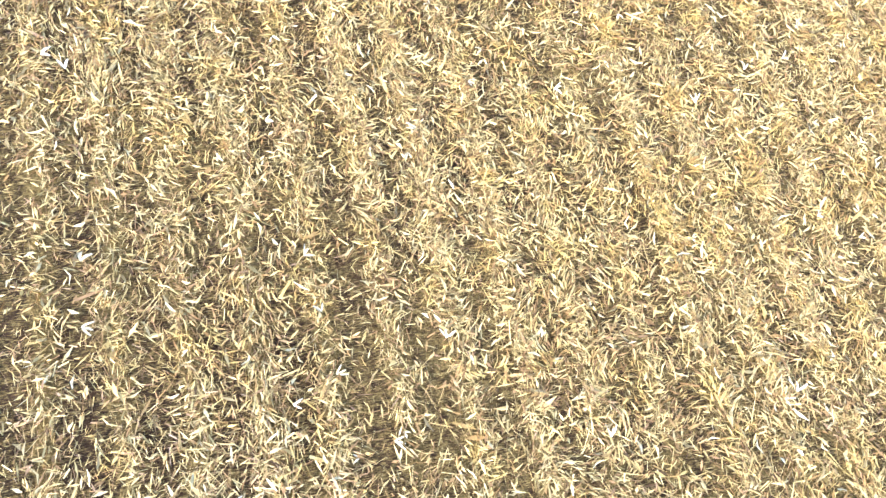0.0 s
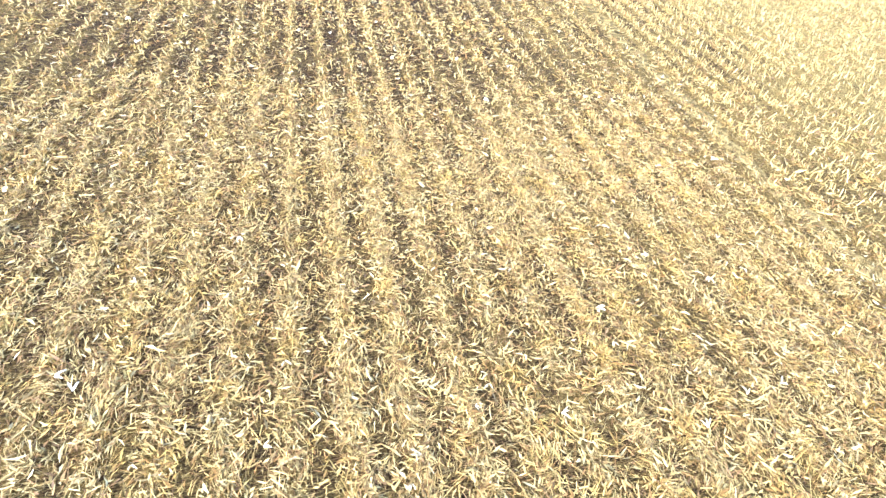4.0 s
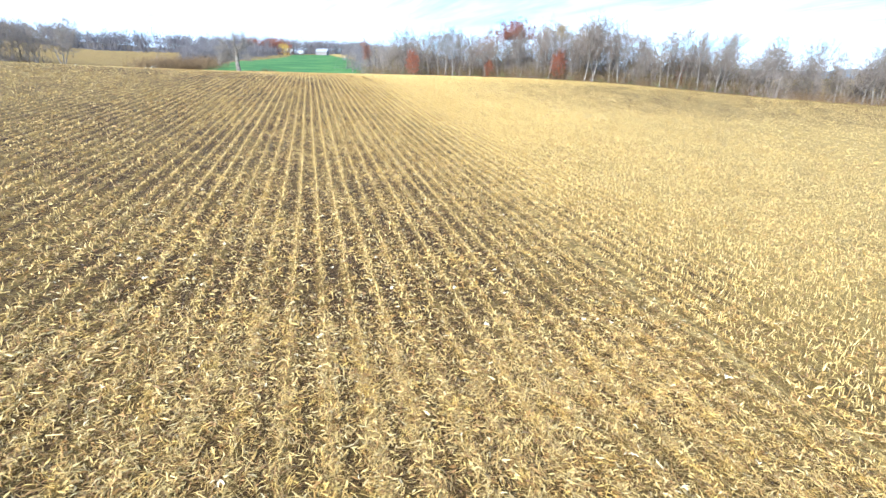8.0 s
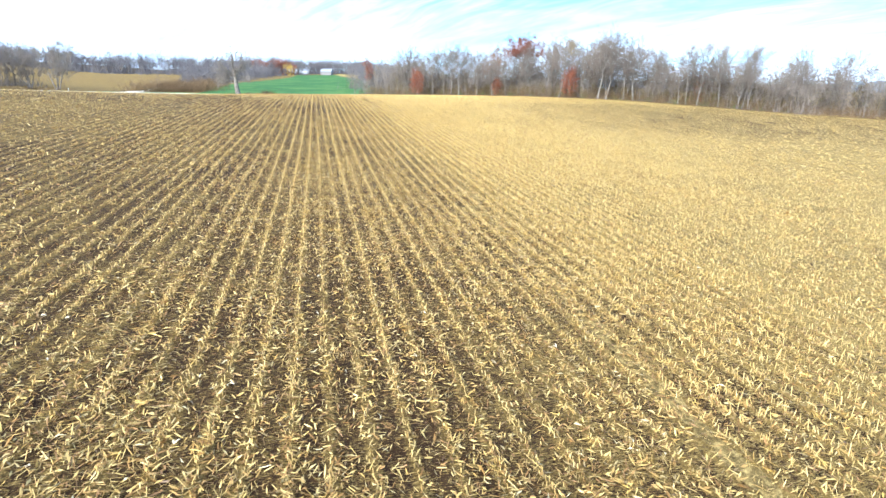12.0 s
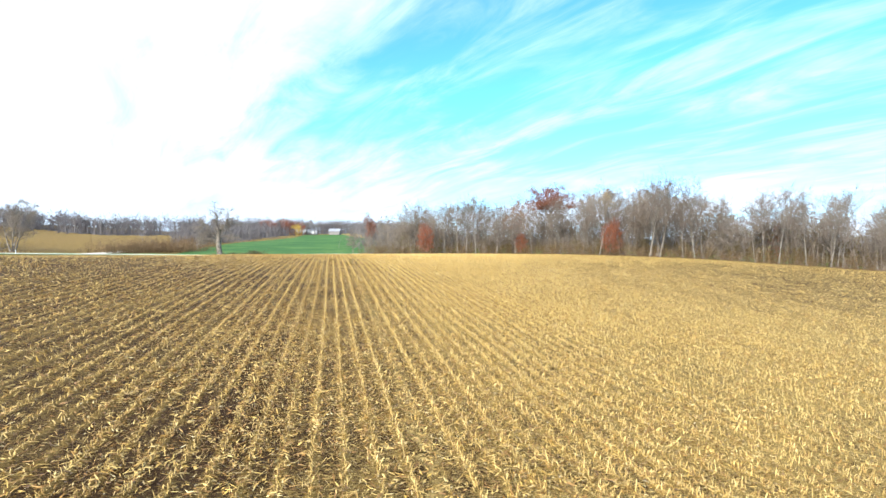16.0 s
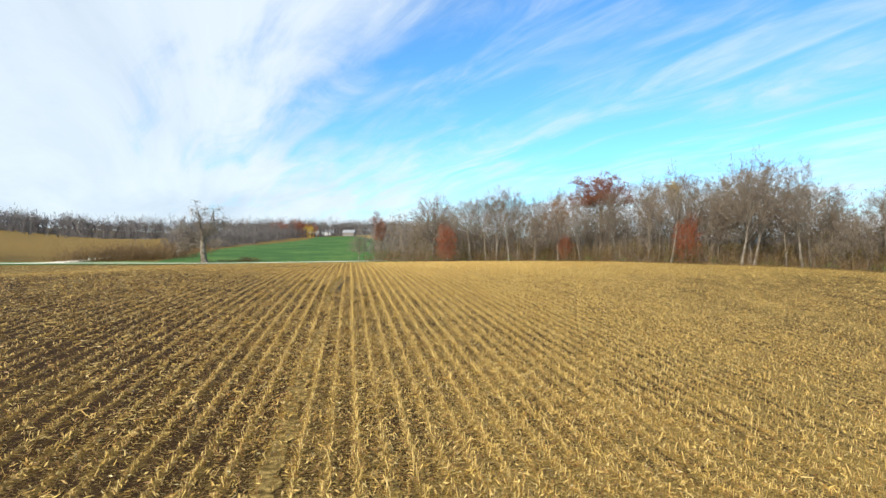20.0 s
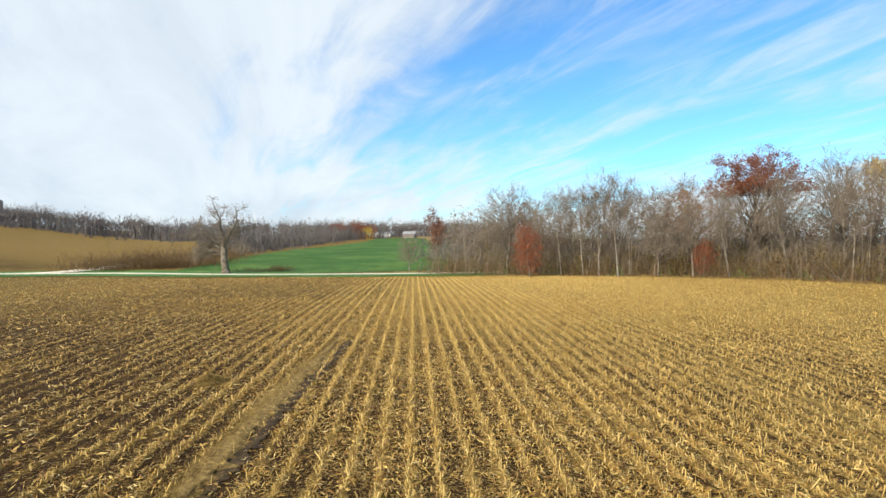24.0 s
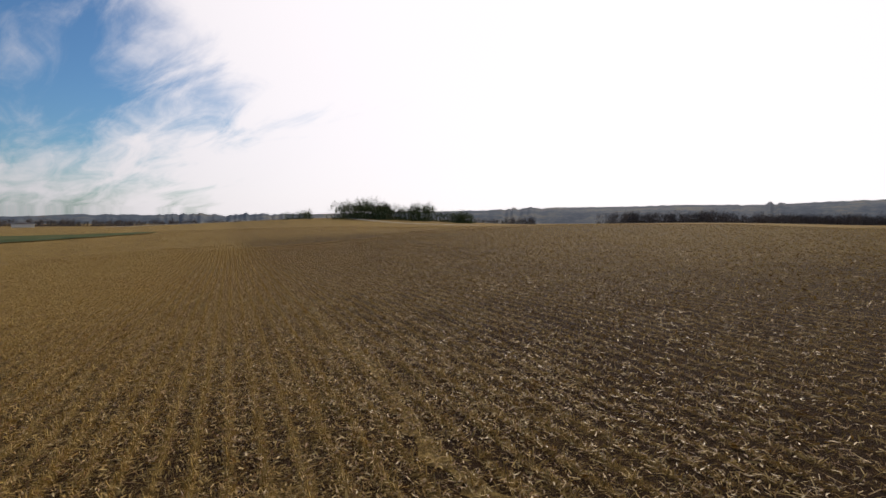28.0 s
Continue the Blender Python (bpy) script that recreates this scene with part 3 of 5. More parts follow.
def field_rows(rng, x0, x1, y0, y1, gap, keep):
    xs = np.arange(math.ceil((x0 - ROW_X) / ROW), math.floor((x1 - ROW_X) / ROW) + 1)
    n = int((y1 - y0) / gap)
    K = np.repeat(xs, n)
    Y = np.tile(y0 + gap * np.arange(n), len(xs)) + rng.uniform(-0.4, 0.4, len(xs) * n) * gap
    X = K * ROW + ROW_X + SKEW * Y + rng.normal(0, 0.025, len(K)) + 0.04 * np.sin(Y * 0.11 + K)
    ok = keep(X, Y) & in_field(X, Y) & (~trodden(X, Y) | (rng.random(len(X)) < 0.2)) & (rng.random(len(X)) < 0.15 + 0.9 * ROW_STANDS[K])
    return X[ok], Y[ok]


def stubs(rng, X, Y, height, radius, grown=1.0):
    """Cut stalks: three-sided, a little leaning, with a slanted top."""
    n = len(X)
    base = np.stack([X, Y, land(X, Y) - 0.01], 1)
    h = rng.uniform(*height, n) * grown
    lean = np.stack([rng.normal(0, 0.28, n) * h, rng.normal(0, 0.28, n) * h, h], 1)
    a0 = rng.uniform(0, 2 * math.pi, n)
    ang = a0[:, None] + np.array([0, 2.094, 4.189])
    r = rng.uniform(*radius, n)[:, None]
    ring = np.stack([np.cos(ang) * r, np.sin(ang) * r, 0 * ang], 2)
    top = ring * 0.9 + lean[:, None, :]
    top[:, 0, 2] += 0.04
    V = np.concatenate([base[:, None, :] + ring, base[:, None, :] + top], 1).reshape(-1, 3)
    i = 6 * np.arange(n)[:, None]
    F = np.concatenate([i + np.array([[0, 1, 4, 3]]), i + np.array([[1, 2, 5, 4]]), i + np.array([[2, 0, 3, 5]])])
    return V, F


rng = np.random.default_rng(7)
core = lambda x, y: rng.random(len(x)) < np.clip((14 - aside(x, y)) / 8, 0, 1) * np.clip((172 - y) / 20, 0, 1)
near = lambda x, y: rng.random(len(x)) < np.clip((21 - aside(x, y)) / 13, 0, 1) * np.clip((172 - y) / 20, 0, 1)
flank = lambda x, y: rng.random(len(x)) < np.clip((aside(x, y) - 5) / 8, 0.15, 1) * np.clip((30 - aside(x, y)) / 12, 0, 1)
mid = lambda x, y: (rng.random(len(x)) < np.maximum(np.clip((aside(x, y) - 12) / 14, 0, 1), np.clip((y - 148) / 20, 0, 1))) & (rng.random(len(x)) < np.clip((66 - aside(x, y)) / 24, 0, 1))
far_off = lambda x, y: (rng.random(len(x)) < np.clip((aside(x, y) - 36) / 24, 0, 1)) & (aside(x, y) < 150)
LITTER = "pale chopped corn leaves and stalks strewn over dark soil"
LEAVES = "broad dry corn leaves lying pale on the chopped straw"


def litter(data, label=LITTER, name="straw_litter", mat=STRAW):
    return tagged(new(name, soup(name, *data, mat)), label, "straw", kind="stuff")


def leaf_litter(st, label=LEAVES):
    return litter(bent(*st, rng.normal(0, 0.45, len(st[0]))), label, "corn_leaves", CORN_LEAF)


# round the start, where the flight looks straight down
here = lambda x, y: rng.random(len(x)) < np.clip((14 - y) / 6, 0, 1) * np.clip((10 - np.abs(x - 0.8)) / 2.5, 0, 1)
litter(ribbons(*straw_set(rng, 170000, (-8, 9.5), (-6.5, 12), here, 0.72, 0.58, 0.15, "chop", 0.30)), "thick litter of broken corn leaves and stalks on the soil")
litter(ribbons(*straw_set(rng, 280000, (-9.5, 11), (-6.5, 14), here, 1.0, 0.56, 0.15, "fine", 0.30)), "thick litter of broken corn leaves and stalks on the soil")
leaf_litter(straw_set(rng, 15000, (-9.5, 11), (-6.5, 14), here, 0.95, 0.40, 0.15, "broad", 0.30))
past_start = lambda x, y: core(x, y) & ((rng.random(len(x)) < np.clip((y - 6) / 10, 0.0, 1)) | (np.abs(x - 0.8) > 9))
for y0, y1 in ((-8, 45), (45, 100), (100, 165)):
    n = y1 - y0
    litter(ribbons(*straw_set(rng, 6000 * n, (-14, 14), (y0, y1), past_start, 1.0, 0.36, 0.12, "chop", 0.36, along=True)))
    leaf_litter(straw_set(rng, 330 * n, (-14, 14), (y0, y1), past_start, 1.0, 0.35, 0.14, "broad", 0.32, along=True))
    litter(ribbons(*straw_set(rng, 2700 * n, (-30, 30), (y0, y1), flank, 1.25, 0.30, 0.14, "chop", 0.42, along=True)))
turn_round = lambda x, y: (np.hypot(x - 17, y - 126) < 30) & (np.hypot(x - 18, y - 121) > 5)
leaf_litter(straw_set(rng, 30000, (-13, 47), (96, 156), turn_round, 1.05, 0.22, 0.15, "broad", 0.25), "matted corn leaves and stalks pressed flat on the soil")
litter(ribbons(*straw_set(rng, 330000, (-66, 78), (-30, 215), mid, 1.8, 0.34, 0.13, "chop", 0.5)))
behind = lambda x, y: rng.random(len(x)) < np.clip((70 - aside(x, y)) / 20, 0, 1)
litter(ribbons(*straw_set(rng, 90000, (-70, 70), (-170, -8), behind, 2.2, 0.45, 0.14, "chop", 0.5)), "chopped corn straw along the rows far down the field")
litter(ribbons(*straw_set(rng, 70000, (-170, 200), (-140, 235), far_off, 2.8, 0.30, 0.13, "chop", 0.5)))
# a soft ridge of trampled chaff beside the trail
n = 26000
y = rng.uniform(124, 142, n)
x = np.interp(y, TR[:, 1], TR[:, 0]) - 0.30 + rng.normal(0, 0.22, n)
P = np.stack([x, y, land(x, y) + 0.04 + 0.10 * rng.random(n) * np.exp(-((x - np.interp(y, TR[:, 1], TR[:, 0]) + 0.30) / 0.2) ** 2)], 1)
litter(ribbons(P, rng.normal(1.5, 0.8, n), rng.uniform(0.08, 0.25, n), rng.uniform(0.006, 0.02, n), rng.normal(0, 0.5, n), rng.normal(0, 0.8, n)), "soft ridge of trampled chaff beside the trail", mat=CHAFF_BITS)
# a heap of old hay left beside the trail
n = 5000
a, q = rng.uniform(0, 6.3, n), np.abs(rng.normal(0, 0.34, n))
x, y = 9.6 + np.cos(a) * q, 133.6 + np.sin(a) * q * 1.3
P = np.stack([x, y, land(x, y) + 0.02 + 0.30 * np.exp(-(q / 0.38) ** 2) * rng.uniform(0.4, 1.0, n)], 1)
mound = soup("hay_mound", *ribbons(P, rng.uniform(0, 6.3, n), rng.uniform(0.10, 0.30, n), rng.uniform(0.004, 0.012, n), rng.normal(0, 0.5, n), rng.normal(0, 0.8, n)), CHAFF_BITS)
tagged(new("hay_mound", mound), "small heap of matted old hay on the stubble", "hay")

X, Y = field_rows(rng, -24, 44, -8, 172, 0.15, near)
ok = ~((X > 0.1) & (X < 9) & (Y < 8.5 + 1.2 * np.sin(X * 1.7)) & (rng.random(len(X)) < 0.6))
X, Y = X[ok], Y[ok]
# beaten down on the trodden side, standing beyond the trail
east = np.clip((X - 8) / 5, 0, 1)
st = stubs(rng, X, Y, (0.10, 0.24), (0.009, 0.015), 0.55 + 0.75 * east)
# torn leaf sheaths on the cut stalks and along the row
sets = [st]
for lo, hi, slope in ((0.05, 0.16, 1.0), (0.02, 0.07, 0.3)):
    k = rng.random(len(X)) < 0.35 + 0.20 * east
    n = int(k.sum())
    P = np.stack([X[k] + rng.normal(0, 0.04, n), Y[k] + rng.normal(0, 0.06, n), land(X[k], Y[k]) + rng.uniform(lo, hi, n)], 1)
    sets.append(ribbons(P, rng.normal(math.pi / 2, 0.9, n), rng.uniform(0.07, 0.22, n), rng.uniform(0.008, 0.026, n), rng.normal(slope, 0.4, n), rng.normal(0, 0.6, n)))
# upright shreds and broken stalks, thick beyond the trail
n = 330000
x, y = rng.uniform(6, 58, n), rng.uniform(-8, 200, n)
r = rng.random(n) < 0.6
x[r] = on_rows(x[r], y[r], rng, 0.10)
k = in_field(x, y) & (rng.random(n) < np.clip((x - 8 - 0.045 * y) / 5, 0, 1) * np.clip((42 - aside(x, y)) / 22, 0.12, 1))
x, y, n = x[k], y[k], int(k.sum())
P = np.stack([x, y, land(x, y) + rng.uniform(0.05, 0.13, n)], 1)
sets.append(ribbons(P, rng.uniform(0, 6.3, n), rng.uniform(0.10, 0.24, n), rng.uniform(0.012, 0.030, n), rng.normal(1.1, 0.35, n), rng.normal(0, 0.5, n)))
ROWS = "rows of short cut corn stalks with torn leaf sheaths"
tagged(new("corn_stubble", soup("corn_stubble", *stacked(*sets), STUB)), ROWS, "stubble", kind="stuff")
X, Y = field_rows(rng, -64, 76, -30, 215, 0.34, mid)
east = np.clip((X - 8) / 5, 0, 1)
ok = rng.random(len(X)) < 0.55 + 0.45 * east
X, Y, east = X[ok], Y[ok], east[ok]
n = len(X)
P = np.stack([X, Y, land(X, Y) + 0.07 + 0.05 * east], 1)
s1 = ribbons(P, rng.uniform(0, 6.3, n), rng.uniform(0.16, 0.28, n) * (0.6 + 0.5 * east), rng.uniform(0.02, 0.04, n), rng.normal(1.25, 0.3, n), rng.normal(0, 0.5, n))
s2 = ribbons(P + rng.normal(0, 0.03, (n, 3)) * (1, 2, 0.3), rng.normal(math.pi / 2, 0.8, n), rng.uniform(0.12, 0.26, n), rng.uniform(0.02, 0.045, n), rng.normal(0.4, 0.4, n), rng.normal(0, 0.6, n))
tagged(new("corn_stubble", soup("corn_stubble", *stacked(s1, s2), STUB)), ROWS, "stubble", kind="stuff")
X, Y = field_rows(rng, -170, 200, -140, 235, 1.3, far_off)
n = len(X)
s1 = ribbons(np.stack([X, Y, land(X, Y) + 0.05], 1), rng.normal(math.pi / 2, 0.3, n), rng.uniform(0.3, 0.7, n), rng.uniform(0.06, 0.10, n), rng.normal(0, 0.3, n), rng.normal(1.1, 0.4, n))
tagged(new("corn_stubble", soup("corn_stubble", *s1, STUB)), "rows of short cut corn stalks seen far across the field", "stubble", kind="stuff")


# single white husks that catch the light
def husk_mesh(seed):
    r = random.Random(seed)
    bm = bmesh.new()
    for leaf in range(3):
        a, l, w = r.uniform(-0.9, 0.9), r.uniform(0.12, 0.22), r.uniform(0.010, 0.018)
        rows = []
        for i in range(4):
            t = i / 3
            c = Vector((math.cos(a) * l * t, math.sin(a) * l * t, 0.012 + 0.05 * math.sin(t * 2.4) + 0.008 * leaf))
            s = Vector((-math.sin(a), math.cos(a), 0.35)) * w * (0.35 + math.sin(math.pi * (0.15 + 0.75 * t)))
            rows.append((bm.verts.new(c - s), bm.verts.new(c + Vector((0, 0, -0.012))), bm.verts.new(c + s)))
        for p, q in zip(rows, rows[1:]):
            bm.faces.new((p[0], p[1], q[1], q[0]))
            bm.faces.new((p[1], p[2], q[2], q[1]))
    me = bpy.data.meshes.new("corn_husk")
    bm.to_mesh(me)
    bm.free()
    me.materials.append(HUSK)
    return smooth_shaded(me)


HUSKS = [husk_mesh(i) for i in range(6)]
r = random.Random(5)
for i in range(260):
    x, y = (r.uniform(-7, 10), r.uniform(-4, 16)) if i < 150 else (r.uniform(-6, 20), r.uniform(14, 60))
    ob = new("corn_husk", r.choice(HUSKS))
    s = r.uniform(0.4, 0.85)
    ob.matrix_basis = pose(x, y, float(land(x, y)) + 0.035, r.uniform(-15, 15), r.uniform(-15, 15), r.uniform(0, 360)) @ Matrix.Diagonal((s, s, s, 1))
    tagged(ob, "dry whitish corn husk lying on the straw", "husk", "husks on the field")


# ---- trees ----
def tubes(S, k):
    """Tapered tubes from rows of two ends and two radii."""
    S = np.asarray(S, float)
    p0, p1, r0, r1 = S[:, :3], S[:, 3:6], S[:, 6], S[:, 7]
    d = p1 - p0
    d /= np.linalg.norm(d, axis=1)[:, None] + 1e-9
    a = np.cross(d, np.where(np.abs(d[:, 2:3]) < 0.9, [[0, 0, 1.0]], [[1.0, 0, 0]]))
    a /= np.linalg.norm(a, axis=1)[:, None]
    b2 = np.cross(d, a)
    w = np.arange(k) * 2 * math.pi / k
    ring = a[:, None, :] * np.cos(w)[None, :, None] + b2[:, None, :] * np.sin(w)[None, :, None]
    V = np.concatenate([p0[:, None] + ring * r0[:, None, None], p1[:, None] + ring * r1[:, None, None]], 1).reshape(-1, 3)
    i = 2 * k * np.arange(len(S))[:, None]
    j = np.arange(k)
    j2 = (j + 1) % k
    F = (i[:, None, :] + np.stack([j, j2, j2 + k, j + k], 1)[None]).reshape(-1, 4)
    return V, F


def blades(S, rng):
    """Flat twigs from rows of two ends and two half widths."""
    S = np.asarray(S, float)
    p0, p1 = S[:, :3], S[:, 3:6]
    d = p1 - p0
    a = np.cross(d, rng.normal(size=d.shape))
    a /= np.linalg.norm(a, axis=1)[:, None] + 1e-9
    V = np.stack([p0 - a * S[:, 6:7], p0 + a * S[:, 6:7], p1 + a * S[:, 7:8], p1 - a * S[:, 7:8]], 1).reshape(-1, 3)
    return V, np.arange(4 * len(S)).reshape(-1, 4)


def limb(rng, p, d, length, r0, r1, n, up, wild):
    """A bending limb: its points and radii."""
    P, d = [np.array(p)], np.array(d, float)
    for i in range(n):
        d = d + rng.normal(0, wild, 3) + np.array([0, 0, up])
        d /= np.linalg.norm(d)
        P.append(P[-1] + d * length / n)
    return P, np.linspace(r0, r1, n + 1)


def rows_of(P, R):
    return [(*a, *b2, ra, rb) for a, b2, ra, rb in zip(P, P[1:], R, R[1:])]


def grow(seed, H, r0, base, spread, limbs=14, subs=6, twigs=9, fine=2, wild=0.09, up=0.13, leaves=0, leaf=0.16, leaf_from=0.0, stems=1, twig_w=0.024, top=0.9, angle=(0.5, 1.0)):
    """A bare or leafy tree. Returns arrays for trunk, limbs, twigs and leaves."""
    rng = np.random.default_rng(seed)
    T, B, W, tips = [], [], [], []
    for stem in range(stems):
        a = stem * 2.4 + rng.uniform(0, 1)
        d = (0.06 * rng.normal(), 0.06 * rng.normal(), 1) if stems == 1 else (0.42 * math.cos(a), 0.42 * math.sin(a), 1)
        P, R = limb(rng, (0, 0, -0.25) if stems == 1 else (0.4 * math.cos(a), 0.4 * math.sin(a), -0.25), d, H * top * rng.uniform(0.9, 1.0), r0, r0 * 0.12, 12, 0.03, wild * 0.42)
        R = R.copy()
        R[0] *= 1.45
        R[1] *= 1.05
        T += rows_of(P, R)
        for i in range(limbs):
            t = base + (0.97 - base) * (i + rng.uniform(0, 0.9)) / limbs
            k = min(int(t * 12), 11)
            q = P[k] + (P[k + 1] - P[k]) * (t * 12 - k)
            az = i * 2.39996 + rng.uniform(-0.5, 0.5) + stem
            el = rng.uniform(*angle) + 0.35 * t
            f = (t - base) / (1 - base)
            l = H * spread * (0.75 + 1.1 * f - 1.35 * f * f) * rng.uniform(0.75, 1.15)
            rr = np.interp(t, np.linspace(0, 1, 13), R) * 0.62
            LP, LR = limb(rng, q, (math.cos(az) * math.cos(el), math.sin(az) * math.cos(el), math.sin(el)), l, rr, rr * 0.18, 6, up, wild)
            B += rows_of(LP, LR)
            for j in range(subs):
                s = 0.28 + 0.72 * (j + rng.random()) / subs
                k2 = min(int(s * 6), 5)
                q2 = LP[k2] + (LP[k2 + 1] - LP[k2]) * (s * 6 - k2)
                d2 = LP[k2 + 1] - LP[k2]
                d2 = d2 / np.linalg.norm(d2) + rng.normal(0, 0.55, 3) + np.array([0, 0, 0.12])
                r2 = max(np.interp(s, np.linspace(0, 1, 7), LR) * 0.55, 0.014)
                SP, SR = limb(rng, q2, d2 / np.linalg.norm(d2), l * rng.uniform(0.28, 0.5), r2, 0.012, 4, up * 0.8, wild * 1.3)
                W += rows_of(SP, SR)
                tips.append(SP[-1])
                for m in range(twigs):
                    u = rng.uniform(0.15, 1.0) * 4
                    k3 = min(int(u), 3)
                    q3 = SP[k3] + (SP[k3 + 1] - SP[k3]) * (u - k3)
                    d3 = (SP[k3 + 1] - SP[k3])
                    d3 = d3 / np.linalg.norm(d3) + rng.normal(0, 0.6, 3) + np.array([0, 0, 0.15])
                    e3 = q3 + d3 / np.linalg.norm(d3) * rng.uniform(0.5, 1.35) * H / 18
                    W.append((*q3, *e3, twig_w, twig_w * 0.5))
                    tips.append(e3)
                    for f in range(fine):
                        q4 = q3 + (e3 - q3) * rng.uniform(0.3, 1)
                        e4 = q4 + (d3 * 0.5 + rng.normal(0, 0.5, 3)) * rng.uniform(0.3, 0.8) * H / 18
                        W.append((*q4, *e4, twig_w * 0.7, twig_w * 0.35))
    out = {"trunk": tubes(T, 8), "limbs": tubes(B, 3), "twigs": blades(W, rng)}
    if leaves:
        tips = np.array(tips)
        tips = tips[tips[:, 2] > leaf_from * H]
        c = tips[rng.integers(0, len(tips), leaves)] + rng.normal(0, 0.32, (leaves, 3))
        n = leaves
        out["leaves"] = ribbons(c, rng.uniform(0, 6.3, n), rng.uniform(0.7, 1.4, n) * leaf * 1.4, rng.uniform(0.7, 1.2, n) * leaf, rng.normal(0, 0.7, n), rng.normal(0, 0.9, n))
    return out


def domed(seed, H, r0, reach, low=-0.25, n=40, subs=5, twigs=6, fine=2, twig_w=0.026, leaves=0, leaf=0.16, leaf_from=0.0):
    """A tree whose limbs fan out from the trunk and fill a rounded crown."""
    rng = np.random.default_rng(seed)
    P, R = limb(rng, (0, 0, -0.25), (0.04 * rng.normal(), 0.04 * rng.normal(), 1), H * 0.62, r0, r0 * 0.35, 8, 0.03, 0.05)
    R = R.copy()
    R[0] *= 1.45
    T, B, W, tips = rows_of(P, R), [], [], []
    heart_z = H * 0.52
    for i in range(n):
        s = low + (1 - low) * (i + 0.5) / n
        az = i * 2.39996 + rng.uniform(-0.25, 0.25)
        k = rng.uniform(0.80, 1.0)
        out = np.array([math.cos(az), math.sin(az), 0.0]) * math.sqrt(max(0.0, 1 - s * s)) * reach
        end = P[5] * np.array([1, 1, 0]) + out * k + np.array([0, 0, heart_z + s * (H - heart_z) * k])
        t = np.clip(0.40 + 0.5 * (i / n) + rng.uniform(-0.1, 0.1), 0.35, 0.98) * 8
        q = P[min(int(t), 7)] + (P[min(int(t), 7) + 1] - P[min(int(t), 7)]) * (t - min(int(t), 7))
        far = np.linalg.norm(end - q)
        c = q + (end - q) * 0.4 + np.array([0, 0, 0.10 * far])
        u = np.linspace(0, 1, 7)[:, None]
        L = (1 - u) ** 2 * q + 2 * u * (1 - u) * c + u * u * end
        L[1:] += rng.normal(0, 0.022 * far, (6, 3))
        r1 = np.linspace(r0 * rng.uniform(0.2, 0.36), 0.022, 7)
        B += rows_of(list(L), r1)
        for j in range(subs):
            v = 0.35 + 0.65 * (j + rng.random()) / subs
            m = min(int(v * 6), 5)
            q2 = L[m] + (L[m + 1] - L[m]) * (v * 6 - m)
            d2 = (L[m + 1] - L[m]) / np.linalg.norm(L[m + 1] - L[m]) + rng.normal(0, 0.6, 3)
            SP, SR = limb(rng, q2, d2 / np.linalg.norm(d2), H * rng.uniform(0.06, 0.13), 0.034, 0.014, 3, 0.08, 0.15)
            W += rows_of(SP, SR)
            for w in range(twigs):
                q3 = SP[rng.integers(1, 4)]
                d3 = SP[-1] - SP[0]
                e3 = q3 + (d3 / np.linalg.norm(d3) + rng.normal(0, 0.7, 3)) * rng.uniform(0.3, 0.8) * H / 18
                W.append((*q3, *e3, twig_w, twig_w * 0.5))
                tips.append(e3)
                for f in range(fine):
                    q4 = q3 + (e3 - q3) * rng.uniform(0.3, 1)
                    W.append((*q4, *(q4 + rng.normal(0, 0.34, 3) * H / 18), twig_w * 0.7, twig_w * 0.35))
    out = {"trunk": tubes(T, 8), "limbs": tubes(B, 3), "twigs": blades(W, rng)}
    if leaves:
        tips = np.array(tips)
        tips = tips[tips[:, 2] > leaf_from * H]
        c = tips[rng.integers(0, len(tips), leaves)] + rng.normal(0, 0.28, (leaves, 3))
        out["leaves"] = ribbons(c, rng.uniform(0, 6.3, leaves), rng.uniform(0.7, 1.4, leaves) * leaf * 1.4, rng.uniform(0.7, 1.2, leaves) * leaf, rng.normal(0, 0.7, leaves), rng.normal(0, 0.9, leaves))
    return out


def tree(name, arrays, label, bark=BARK, twig=TWIG, leaf=None, leaf_label="", category="tree"):
    t = new(name)
    t.empty_display_size = 0.5
    tagged(t, label, category)
    part("trunk", smooth_shaded(soup("trunk", *stacked(arrays["trunk"], arrays["limbs"]), bark)), None, t)
    tagged(part("crown", soup("crown", *arrays["twigs"], twig), None, t), "", "", "", "stuff")
    if "leaves" in arrays:
        tagged(part("foliage", soup("foliage", *arrays["leaves"], leaf), None, t, leaf_label), "", "", "", "stuff")
    return t


def stand(t, x, y, turn=0.0, s=1.0, tall=1.0):
    """Sets a thing on the ground."""
    t.matrix_basis = pose(x, y, float(land(x, y)), 0, 0, turn) @ Matrix.Diagonal((s, s, s * tall, 1))
    return t


def repeat(t, x, y, turn=0.0, s=1.0, tall=1.0, label="", group=""):
    c = copy_thing(t, pose(0, 0, 0))
    stand(c, x, y, turn, s, tall)
    return tagged(c, label, "", group)


